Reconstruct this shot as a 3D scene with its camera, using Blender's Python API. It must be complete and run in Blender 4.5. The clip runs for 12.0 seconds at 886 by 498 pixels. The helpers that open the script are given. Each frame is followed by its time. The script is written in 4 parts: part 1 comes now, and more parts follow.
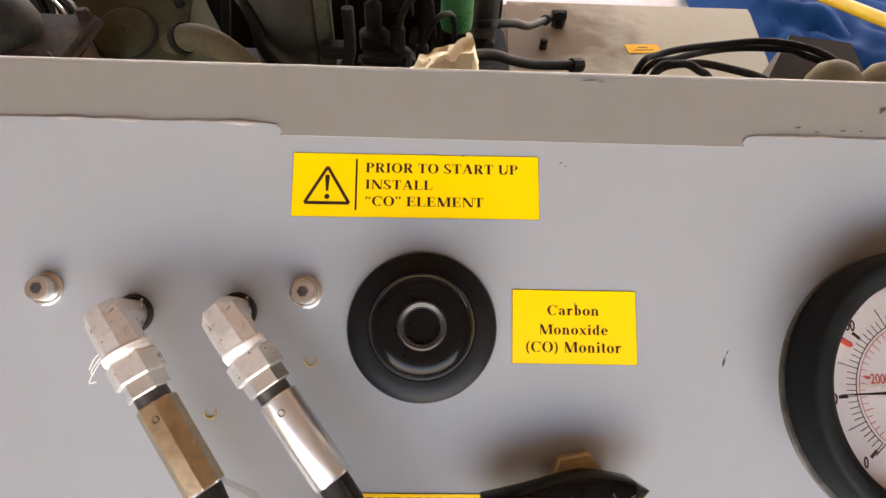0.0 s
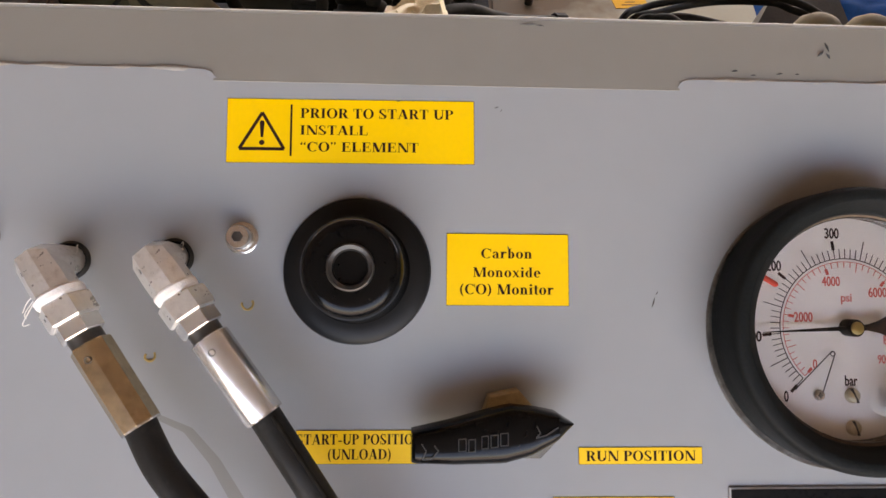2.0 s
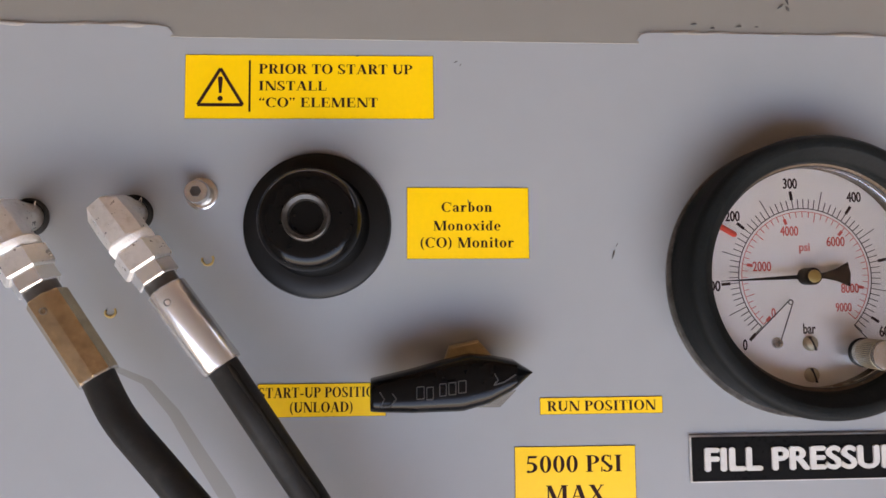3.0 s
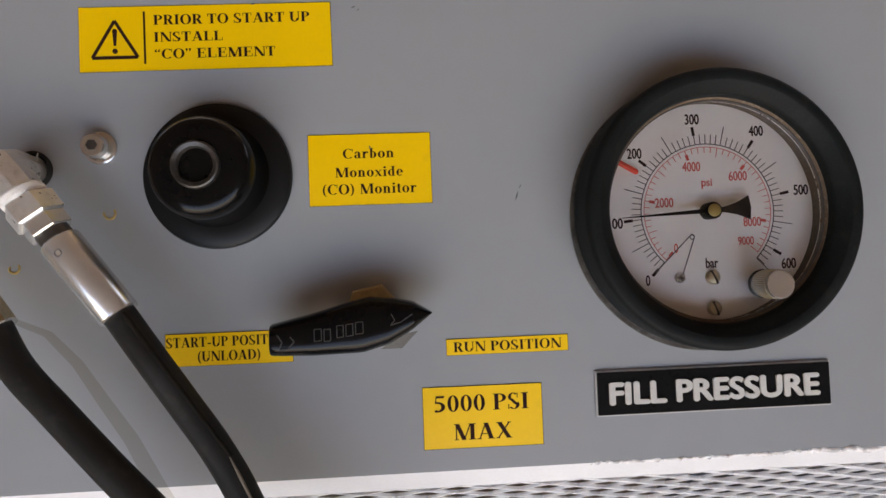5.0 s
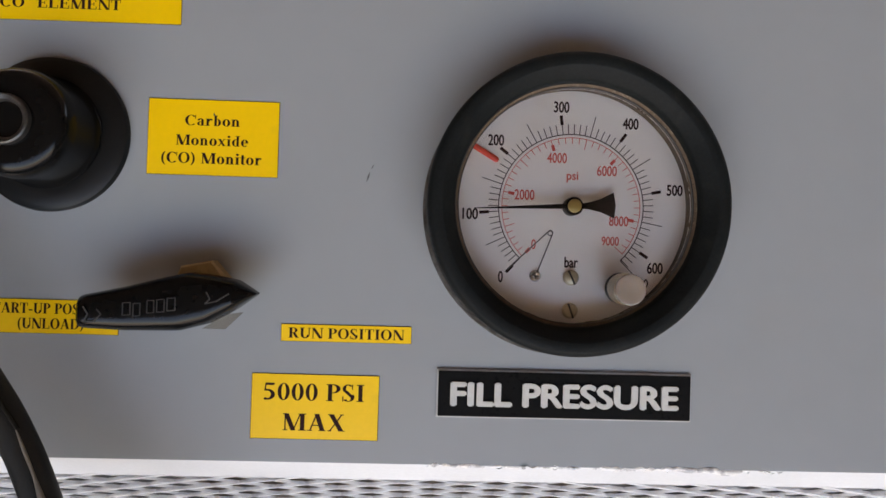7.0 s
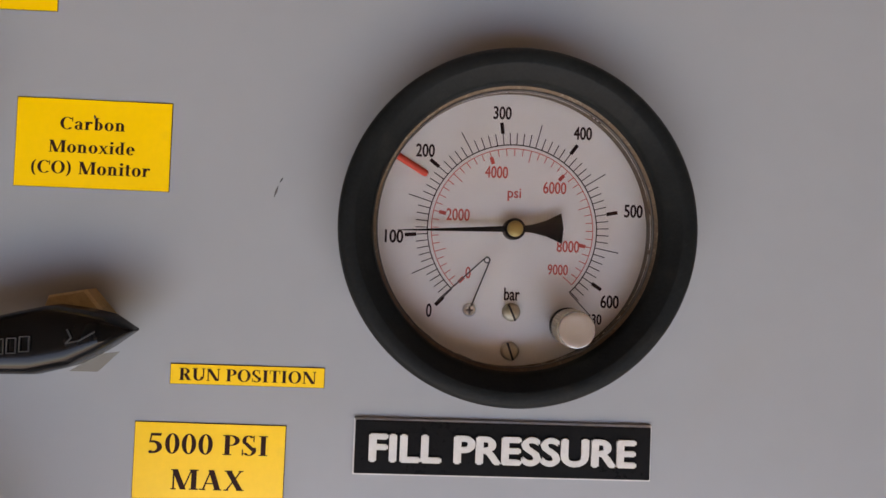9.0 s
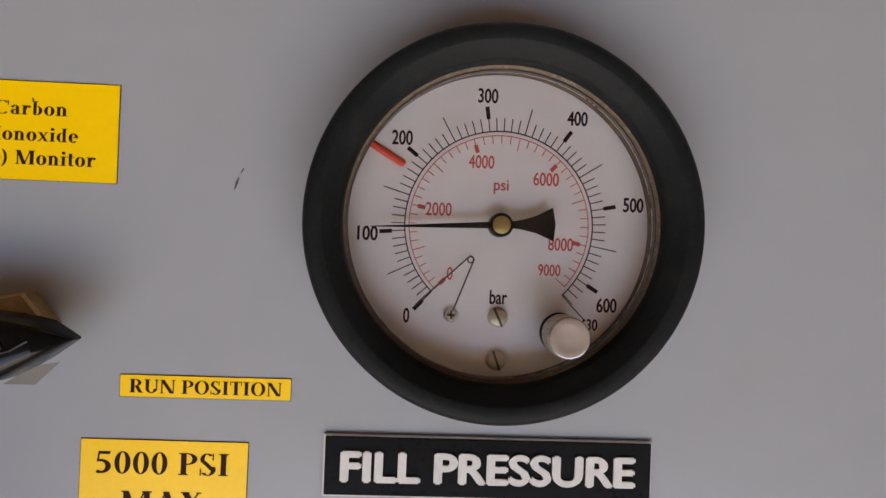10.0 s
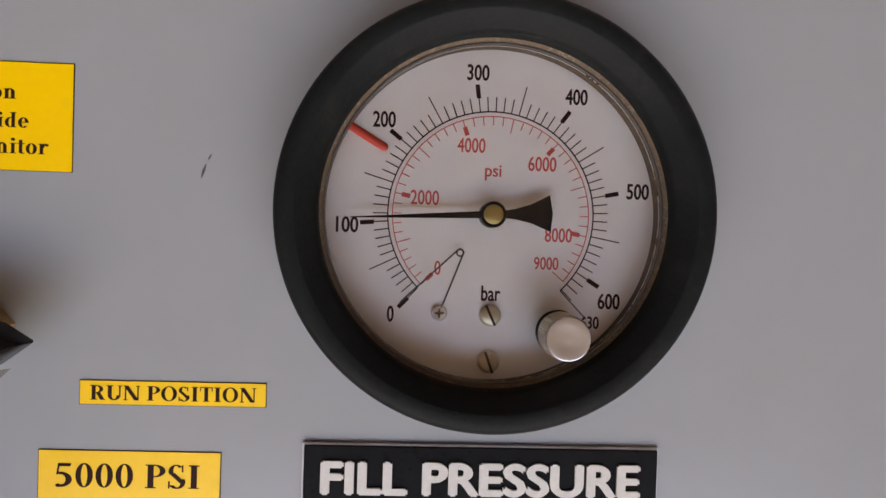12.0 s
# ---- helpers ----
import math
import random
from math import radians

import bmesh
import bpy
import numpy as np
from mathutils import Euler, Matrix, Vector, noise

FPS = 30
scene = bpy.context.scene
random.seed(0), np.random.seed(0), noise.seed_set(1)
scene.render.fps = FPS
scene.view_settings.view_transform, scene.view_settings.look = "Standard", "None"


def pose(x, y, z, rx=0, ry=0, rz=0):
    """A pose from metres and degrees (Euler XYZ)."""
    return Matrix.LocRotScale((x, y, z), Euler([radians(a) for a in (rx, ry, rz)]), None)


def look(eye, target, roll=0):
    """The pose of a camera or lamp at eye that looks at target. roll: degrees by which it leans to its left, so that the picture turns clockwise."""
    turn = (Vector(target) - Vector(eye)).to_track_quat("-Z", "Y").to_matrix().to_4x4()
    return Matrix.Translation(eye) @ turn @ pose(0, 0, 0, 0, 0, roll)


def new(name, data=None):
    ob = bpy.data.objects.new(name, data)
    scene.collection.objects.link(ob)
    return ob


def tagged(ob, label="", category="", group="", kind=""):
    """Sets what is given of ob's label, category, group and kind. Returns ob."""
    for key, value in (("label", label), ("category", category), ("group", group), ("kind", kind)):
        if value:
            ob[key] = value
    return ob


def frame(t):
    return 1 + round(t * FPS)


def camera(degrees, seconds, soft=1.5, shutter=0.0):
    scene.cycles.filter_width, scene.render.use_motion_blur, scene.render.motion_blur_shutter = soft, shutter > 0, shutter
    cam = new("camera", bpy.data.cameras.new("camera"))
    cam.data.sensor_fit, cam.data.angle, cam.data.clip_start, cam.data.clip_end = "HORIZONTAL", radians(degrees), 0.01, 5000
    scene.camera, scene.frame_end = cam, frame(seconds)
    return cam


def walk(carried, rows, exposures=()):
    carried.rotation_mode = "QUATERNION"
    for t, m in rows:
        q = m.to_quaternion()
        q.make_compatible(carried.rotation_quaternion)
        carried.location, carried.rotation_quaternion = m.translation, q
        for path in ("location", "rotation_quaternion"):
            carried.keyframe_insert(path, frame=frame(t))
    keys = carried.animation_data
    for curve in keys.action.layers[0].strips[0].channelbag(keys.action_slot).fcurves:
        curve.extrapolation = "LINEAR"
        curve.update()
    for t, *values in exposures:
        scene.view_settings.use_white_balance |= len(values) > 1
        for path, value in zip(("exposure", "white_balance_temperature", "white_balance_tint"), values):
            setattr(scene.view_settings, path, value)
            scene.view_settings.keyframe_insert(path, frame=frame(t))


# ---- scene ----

cam = camera(74.0, 12.0)

# The control panel leans back: x runs along it, z up its slope, -y out of it.
PANEL = pose(0, 0, 1.0, -56, 0, 0)
ROWS = [
    (0.0, -0.15226, -0.24025, 0.08454, 98.30, -0.93, -1.86),
    (0.5, -0.15025, -0.23613, 0.08674, 97.09, -0.83, -1.69),
    (1.0, -0.14457, -0.23848, 0.08455, 97.10, -0.91, -1.72),
    (1.5, -0.13639, -0.24056, 0.08112, 95.62, -0.76, -1.86),
    (2.0, -0.12809, -0.24331, 0.07686, 94.71, -0.39, -2.43),
    (2.5, -0.11960, -0.24267, 0.06748, 94.96, 0.20, -2.62),
    (3.0, -0.11321, -0.24338, 0.06017, 94.12, 0.34, -2.75),
    (3.2, -0.11314, -0.24332, 0.05634, 94.48, 0.51, -3.14),
    (4.8, -0.08189, -0.24653, 0.04949, 91.38, 1.66, -2.37),
    (5.0, -0.07419, -0.24597, 0.04578, 91.91, 2.28, -2.83),
    (5.5, -0.04998, -0.24646, 0.03875, 91.62, 2.43, -2.64),
    (6.0, -0.03149, -0.24321, 0.03732, 90.84, 1.57, -2.92),
    (6.5, -0.01780, -0.23992, 0.04089, 90.52, -0.10, -2.42),
    (7.0, -0.00616, -0.23385, 0.04444, 90.75, -1.69, -1.74),
    (7.2, -0.00071, -0.23171, 0.04922, 90.04, -1.87, -1.18),
    (8.8, 0.01965, -0.20469, 0.05511, 90.80, -1.89, -1.68),
    (9.0, 0.01994, -0.20117, 0.05391, 91.19, -2.22, -2.26),
    (9.5, 0.02209, -0.18908, 0.05351, 90.39, -2.03, -2.39),
    (10.0, 0.02645, -0.18193, 0.05657, 90.37, -2.21, -2.43),
    (10.5, 0.03083, -0.17358, 0.05742, 90.03, -2.08, -2.38),
    (11.0, 0.03062, -0.16906, 0.05813, 89.81, -2.17, -2.46),
    (11.5, 0.03046, -0.16545, 0.05853, 89.65, -1.98, -2.48),
    (12.0, 0.03082, -0.16699, 0.05787, 89.23, -1.79, -2.38),
]
EXPOSURES = [
    (0.0, 3.98, 9100, 27), (1.0, 3.7, 9100, 27), (3.0, 3.63, 8300, 27), (3.2, 3.62, 8300, 27),
    (4.8, 3.25, 8550, 24), (5.0, 3.09, 8550, 24), (5.5, 3.07, 8250, 22), (7.2, 3.22, 8250, 22),
    (8.8, 3.52, 8650, 27), (9.0, 3.36, 8750, 27), (10.5, 3.28, 8750, 27), (12.0, 3.34, 8750, 27),
]
walk(cam, [(t, PANEL @ pose(*row)) for t, *row in ROWS], EXPOSURES)

# ---- light: open sky in front of an unseen roof, sun high behind it ----
world = bpy.data.worlds.new("sky")
scene.world = world
world.use_nodes = True
wn = world.node_tree.nodes
sky = wn.new("ShaderNodeTexSky")
sky.sky_type, sky.sun_disc = "NISHITA", False
sky.sun_elevation, sky.sun_rotation = radians(60), radians(0)
wn["Background"].inputs["Strength"].default_value = 0.15
world.node_tree.links.new(sky.outputs[0], wn["Background"].inputs[0])
sun = new("sun", bpy.data.lights.new("sun", "SUN"))
sun.data.energy, sun.data.angle, sun.data.color = 4.5, radians(0.5), (1.0, 0.95, 0.88)
sun.matrix_world = look((0, 3.46, 6), (0, 0, 0))


# ---- materials ----
def material(name, color, rough=0.5, metal=0.0, vary=0.15, scale=20.0, fine=200.0, bump=0.0, second=None,
             amount=0.0, cut=(0.5, 0.7), coat=0.0, spec=0.5, stretch=(1, 1, 1), gloss_vary=0.07):
    """A surface with coarse and fine variation, and patches of a second colour where it is worn or dirty."""
    m = bpy.data.materials.new(name)
    m.use_nodes = True
    nt = m.node_tree
    n, l = nt.nodes, nt.links
    b = n["Principled BSDF"]
    b.inputs["Metallic"].default_value = metal
    b.inputs["Coat Weight"].default_value = coat
    b.inputs["Specular IOR Level"].default_value = spec
    co = n.new("ShaderNodeTexCoord")
    mp = n.new("ShaderNodeMapping")
    mp.inputs["Scale"].default_value = stretch
    l.new(co.outputs["Object"], mp.inputs[0])
    na, nb = n.new("ShaderNodeTexNoise"), n.new("ShaderNodeTexNoise")
    for k, s in ((na, scale), (nb, fine)):
        k.inputs["Scale"].default_value = s
        k.inputs["Detail"].default_value = 4
        l.new(mp.outputs[0], k.inputs["Vector"])
    add = n.new("ShaderNodeMath")
    add.operation = "ADD"
    l.new(na.outputs[0], add.inputs[0])
    l.new(nb.outputs[0], add.inputs[1])
    rng = n.new("ShaderNodeMapRange")
    rng.inputs[1].default_value, rng.inputs[2].default_value = 0.6, 1.4
    rng.inputs[3].default_value, rng.inputs[4].default_value = 1 - vary, 1 + vary
    l.new(add.outputs[0], rng.inputs[0])
    mul = n.new("ShaderNodeVectorMath")
    mul.operation = "SCALE"
    mul.inputs[0].default_value = color
    l.new(rng.outputs[0], mul.inputs["Scale"])
    out = mul.outputs[0]
    if second:
        nc = n.new("ShaderNodeTexNoise")
        nc.inputs["Scale"].default_value = scale * 1.7
        nc.inputs["Detail"].default_value = 7
        nc.inputs["Roughness"].default_value = 0.65
        l.new(mp.outputs[0], nc.inputs["Vector"])
        r2 = n.new("ShaderNodeMapRange")
        r2.inputs[1].default_value, r2.inputs[2].default_value = cut
        r2.inputs[4].default_value = amount
        l.new(nc.outputs[0], r2.inputs[0])
        mix = n.new("ShaderNodeMixRGB")
        mix.inputs[2].default_value = (*second, 1)
        l.new(r2.outputs[0], mix.inputs[0])
        l.new(out, mix.inputs[1])
        out = mix.outputs[0]
    l.new(out, b.inputs["Base Color"])
    rr = n.new("ShaderNodeMapRange")
    rr.inputs[1].default_value, rr.inputs[2].default_value = 0.6, 1.4
    rr.inputs[3].default_value, rr.inputs[4].default_value = max(rough - gloss_vary, 0.02), min(rough + gloss_vary, 1)
    l.new(add.outputs[0], rr.inputs[0])
    l.new(rr.outputs[0], b.inputs["Roughness"])
    if bump:
        bp = n.new("ShaderNodeBump")
        bp.inputs["Strength"].default_value = bump
        bp.inputs["Distance"].default_value = 0.001
        l.new(nb.outputs[0], bp.inputs["Height"])
        l.new(bp.outputs[0], b.inputs["Normal"])
    return m


def clear_material(name, tint, gloss, rough=0.03):
    """Thin clear sheet: light passes straight through, gloss grows towards grazing angles."""
    m = bpy.data.materials.new(name)
    m.use_nodes = True
    n, l = m.node_tree.nodes, m.node_tree.links
    n.remove(n["Principled BSDF"])
    tr, gl, mix, fr, k = (n.new("ShaderNodeBsdfTransparent"), n.new("ShaderNodeBsdfGlossy"), n.new("ShaderNodeMixShader"),
                          n.new("ShaderNodeFresnel"), n.new("ShaderNodeMath"))
    tr.inputs[0].default_value = (*tint, 1)
    gl.inputs["Roughness"].default_value = rough
    k.operation = "MULTIPLY"
    k.inputs[1].default_value = gloss
    l.new(fr.outputs[0], k.inputs[0])
    l.new(k.outputs[0], mix.inputs[0])
    l.new(tr.outputs[0], mix.inputs[1])
    l.new(gl.outputs[0], mix.inputs[2])
    l.new(mix.outputs[0], n["Material Output"].inputs[0])
    return m


def add_stain(m, centre, inner, outer, color):
    """A ragged stain soaked into a surface round one spot."""
    nt = m.node_tree
    n, l = nt.nodes, nt.links
    b = n["Principled BSDF"]
    old = b.inputs["Base Color"].links[0].from_socket
    co, ns, ds, ad, mr, mx = (n.new("ShaderNodeTexCoord"), n.new("ShaderNodeTexNoise"), n.new("ShaderNodeVectorMath"), n.new("ShaderNodeMath"),
                              n.new("ShaderNodeMapRange"), n.new("ShaderNodeMixRGB"))
    ns.inputs["Scale"].default_value, ns.inputs["Detail"].default_value = 14, 6
    ds.operation = "DISTANCE"
    ds.inputs[1].default_value = centre
    ad.operation = "MULTIPLY_ADD"
    ad.inputs[1].default_value = 0.34
    l.new(co.outputs["Object"], ns.inputs["Vector"])
    l.new(co.outputs["Object"], ds.inputs[0])
    l.new(ns.outputs[0], ad.inputs[0])
    l.new(ds.outputs["Value"], ad.inputs[2])
    mr.inputs[1].default_value, mr.inputs[2].default_value = inner + 0.17, outer + 0.17
    mr.inputs[3].default_value, mr.inputs[4].default_value = 0.85, 0.0
    l.new(ad.outputs[0], mr.inputs[0])
    mx.inputs[2].default_value = (*color, 1)
    l.new(mr.outputs[0], mx.inputs[0])
    l.new(old, mx.inputs[1])
    l.new(mx.outputs[0], b.inputs["Base Color"])


PAINT = material("grey_paint", (0.265, 0.280, 0.293), 0.24, vary=0.025, scale=7, fine=60, second=(0.27, 0.25, 0.22), amount=0.22, cut=(0.58, 0.85), spec=0.5, gloss_vary=0.04)
BAND = material("top_paint", (0.262, 0.255, 0.232), 0.33, vary=0.03, scale=7, fine=60, second=(0.25, 0.21, 0.17), amount=0.3, cut=(0.56, 0.85), spec=0.4, gloss_vary=0.03)
BEAD = material("bead_paint", (0.29, 0.275, 0.25), 0.35, vary=0.1, scale=60, fine=700, bump=0.15, second=(0.25, 0.18, 0.11), amount=0.6, cut=(0.52, 0.68))
GUARD = material("guard_paint", (0.7, 0.7, 0.7), 0.4, vary=0.08, scale=30, fine=500, bump=0.1)
CHIP = material("chipped_paint", (0.8, 0.79, 0.77), 0.4, vary=0.15, scale=120, fine=900, bump=0.4, second=(0.36, 0.36, 0.37), amount=0.8, cut=(0.5, 0.6))
YELLOW = material("label_yellow", (0.85, 0.515, 0.008), 0.35, vary=0.04, scale=40, fine=500, second=(0.6, 0.38, 0.02), amount=0.3, cut=(0.62, 0.8))
INK = material("black_ink", (0.026, 0.009, 0.007), 0.7, vary=0.1, spec=0.12)
RUBBER = material("black_rubber", (0.0085, 0.0098, 0.0098), 0.52, vary=0.3, scale=60, fine=900, bump=0.12, second=(0.03, 0.028, 0.024), amount=0.4, cut=(0.55, 0.8), spec=0.08)
COLLAR = material("dark_collar", (0.035, 0.032, 0.029), 0.36, metal=0.4, vary=0.3, scale=300, second=(0.09, 0.085, 0.08), amount=0.6, cut=(0.5, 0.7))
GLOSS = material("gloss_black", (0.004, 0.004, 0.004), 0.16, vary=0.1, scale=40, fine=300, spec=0.14, gloss_vary=0.005)
GREYRING = material("dull_black", (0.0075, 0.0076, 0.0075), 0.4, vary=0.12, scale=40, fine=500, bump=0.04, spec=0.16)
FLANGE = material("flange_steel", (0.12, 0.115, 0.105), 0.35, metal=0.7, vary=0.3, scale=200, second=(0.06, 0.05, 0.04), amount=0.6, cut=(0.45, 0.65))
RIM = material("worn_metal_rim", (0.09, 0.085, 0.08), 0.35, metal=0.7, vary=0.3, scale=300)
NICKEL = material("nickel", (0.70, 0.69, 0.66), 0.3, metal=0.7, vary=0.1, scale=120, fine=500, bump=0.12, second=(0.36, 0.32, 0.26), amount=0.5, cut=(0.54, 0.72), gloss_vary=0.05)
CHROME = material("bright_steel", (0.68, 0.68, 0.66), 0.25, metal=0.8, vary=0.06, scale=60, fine=400, second=(0.4, 0.38, 0.35), amount=0.25, cut=(0.52, 0.75), gloss_vary=0.02)
AGED = material("tarnished_steel", (0.56, 0.44, 0.28), 0.22, metal=0.9, vary=0.2, scale=90, fine=700, second=(0.24, 0.165, 0.09), amount=0.6, cut=(0.45, 0.75), gloss_vary=0.03)
BOLT = material("bolt_steel", (0.62, 0.60, 0.56), 0.22, metal=0.88, vary=0.04, scale=200, gloss_vary=0.03)
SCREW = material("pale_brass", (0.5, 0.43, 0.3), 0.35, metal=0.7, vary=0.15, scale=300)
NUTBRASS = material("dull_bronze", (0.42, 0.32, 0.18), 0.5, metal=0.45, vary=0.15, scale=300, second=(0.25, 0.17, 0.09), amount=0.5)
BRASS = material("brass", (0.45, 0.32, 0.11), 0.4, metal=0.6, vary=0.15, scale=300)
TAPE = material("thread_tape", (0.78, 0.76, 0.72), 0.6, vary=0.08, scale=300, fine=1500, bump=0.3)
HOSE = material("hose_rubber", (0.016, 0.016, 0.015), 0.5, vary=0.25, scale=60, fine=2600, bump=0.22, second=(0.06, 0.056, 0.05), amount=0.3, cut=(0.55, 0.75), spec=0.2)
WORN = material("worn_hose_stripe", (0.16, 0.14, 0.11), 0.7, vary=0.3, scale=200, fine=1500, bump=0.3)
DIAL = material("dial_white", (0.91, 0.865, 0.81), 0.5, vary=0.03, scale=30, fine=300, second=(0.7, 0.58, 0.48), amount=0.42, cut=(0.5, 0.8))
REDINK = material("red_ink", (0.72, 0.1, 0.075), 0.5, vary=0.05)
REDMARK = material("red_marker", (0.75, 0.06, 0.03), 0.5, vary=0.08)
GRIME = material("grime", (0.1, 0.066, 0.04), 0.7, vary=0.4, scale=400, fine=1500, bump=0.5, second=(0.3, 0.27, 0.22), amount=0.45, cut=(0.56, 0.68))
PLATE = material("plate_black", (0.007, 0.007, 0.007), 0.3, vary=0.2, scale=60, fine=600, spec=0.06)
LETTER = material("plate_letters", (0.5, 0.49, 0.46), 0.5, vary=0.08, scale=300, fine=900, bump=0.2)
EDGE = material("plate_edge", (0.45, 0.44, 0.42), 0.4, vary=0.15, scale=200)
OUTLINE = material("moulded_outline", (0.032, 0.034, 0.036), 0.4, vary=0.3, scale=500)
STAIN = material("yellow_stain", (0.42, 0.29, 0.1), 0.5, vary=0.3, scale=300, second=(0.25, 0.15, 0.05), amount=0.8)
SCRATCH = material("scuff", (0.06, 0.06, 0.06), 0.6, vary=0.3, scale=400)
GLASS = clear_material("gauge_glass", (0.985, 0.985, 0.98), 0.8)
SLEEVE = clear_material("clear_sleeve", (0.8, 0.77, 0.72), 0.6, 0.25)
DARK = material("dark_inside", (0.01, 0.01, 0.01), 0.8, vary=0.3)
IRON = material("dirty_iron", (0.0125, 0.0115, 0.0095), 0.72, vary=0.4, scale=14, fine=120, bump=0.3, second=(0.05, 0.043, 0.033), amount=0.5, cut=(0.5, 0.75), spec=0.07)
RUST = material("rusty_iron", (0.022, 0.015, 0.011), 0.75, vary=0.4, scale=18, fine=120, bump=0.4, second=(0.075, 0.034, 0.017), amount=0.7, cut=(0.48, 0.65), spec=0.06)
CAST = material("dusty_aluminium", (0.054, 0.054, 0.035), 0.75, spec=0.06, vary=0.25, scale=14, fine=120, bump=0.3, second=(0.05, 0.044, 0.03), amount=0.6, cut=(0.52, 0.7))
KHAKI = material("dusty_pipe", (0.085, 0.072, 0.043), 0.75, spec=0.06, vary=0.25, scale=18, fine=150, bump=0.2, second=(0.08, 0.07, 0.05), amount=0.5)
FILTER = material("filter_paint", (0.035, 0.032, 0.024), 0.7, spec=0.15, vary=0.25, scale=14, fine=150, second=(0.07, 0.06, 0.042), amount=0.5)
CABLE = material("black_cable", (0.011, 0.0095, 0.0075), 0.7, vary=0.3, scale=60, second=(0.03, 0.024, 0.016), amount=0.4, spec=0.08)
TANK = material("tank_paint", (0.27, 0.235, 0.155), 0.8, spec=0.1, vary=0.05, scale=5, fine=90, second=(0.24, 0.18, 0.105), amount=0.4, cut=(0.53, 0.72))
add_stain(TANK, (0.17, 1.70, 0.25), 0.17, 0.36, (0.1, 0.055, 0.022))
GREEN = material("green_plastic", (0.03, 0.2, 0.07), 0.3, vary=0.15, scale=14)
CLOTH = material("cream_rag", (0.8, 0.73, 0.52), 0.85, vary=0.15, scale=40, fine=500, bump=0.5)
TARP = material("blue_tarp", (0.0005, 0.022, 0.072), 0.8, spec=0.03, vary=0.25, scale=4, fine=60, second=(0.001, 0.034, 0.105), amount=0.5)
BOXGREY = material("dark_grey_cover", (0.045, 0.04, 0.033), 0.75, spec=0.06, vary=0.2, scale=12)
CREAM = material("cream_plastic", (0.092, 0.07, 0.037), 0.75, spec=0.08, vary=0.12, scale=14)
POLE = material("yellow_pole", (0.42, 0.26, 0.015), 0.5, spec=0.2, vary=0.15, scale=14)
ORANGE = material("faded_orange_label", (0.6, 0.29, 0.012), 0.85, vary=0.08, scale=40, spec=0.1)
GROUND = material("concrete_yard", (0.30, 0.28, 0.25), 0.85, vary=0.15, scale=1.2, fine=30, bump=0.3, second=(0.22, 0.2, 0.17), amount=0.5)
# Brown of the unseen roof and walls, chosen to warm the fill in shadows.
ROOF = material("unseen_sheet", (0.15, 0.102, 0.064), 0.6, vary=0.12, scale=1.5, fine=20)


# ---- mesh helpers ----
def mesh(name, verts, faces, smooth=False):
    me = bpy.data.meshes.new(name)
    me.from_pydata([tuple(v) for v in verts], [], faces)
    bm = bmesh.new()
    bm.from_mesh(me)
    bmesh.ops.recalc_face_normals(bm, faces=bm.faces)
    bm.to_mesh(me)
    bm.free()
    if smooth:
        me.shade_smooth()
        me.set_sharp_from_angle(angle=radians(35))
    return me


def join(*pieces):
    """One list of corners and faces out of several."""
    verts, faces = [], []
    for v, f in pieces:
        k = len(verts)
        verts += [tuple(p) for p in v]
        faces += [tuple(i + k for i in q) for q in f]
    return verts, faces


def part(name, shape, mat, parent=None, label="", smooth=True, at=None):
    """One mesh object, under a thing where a parent is given."""
    ob = new(name, mesh(name, *shape, smooth))
    ob.data.materials.append(mat)
    if parent:
        ob.parent = parent
    if at is not None:
        ob.matrix_basis = at
    return tagged(ob, label)


def thing(name, m, label, category, group="", kind=""):
    ob = new(name)
    ob.empty_display_size = 0.02
    ob.matrix_basis = m
    return tagged(ob, label, category, group, kind)


def on_panel(x, z, out=0.0):
    return PANEL @ pose(x, -out, z)


def lathe(profile, segs=48, axis="out", centre=(0, 0, 0), caps=True):
    """A body of revolution from (radius, height) pairs, rising out of the panel or straight up."""
    verts, faces = [], []
    for r, h in profile:
        for k in range(segs):
            a = 2 * math.pi * k / segs
            c, s = r * math.cos(a), r * math.sin(a)
            v = (c, -h, s) if axis == "out" else (c, s, h)
            verts.append(tuple(p + q for p, q in zip(v, centre)))
    for i in range(len(profile) - 1):
        for k in range(segs):
            j = (k + 1) % segs
            faces.append((i * segs + k, i * segs + j, (i + 1) * segs + j, (i + 1) * segs + k))
    if caps:
        faces += [tuple(range(segs)), tuple(range((len(profile) - 1) * segs, len(profile) * segs))]
    return verts, faces


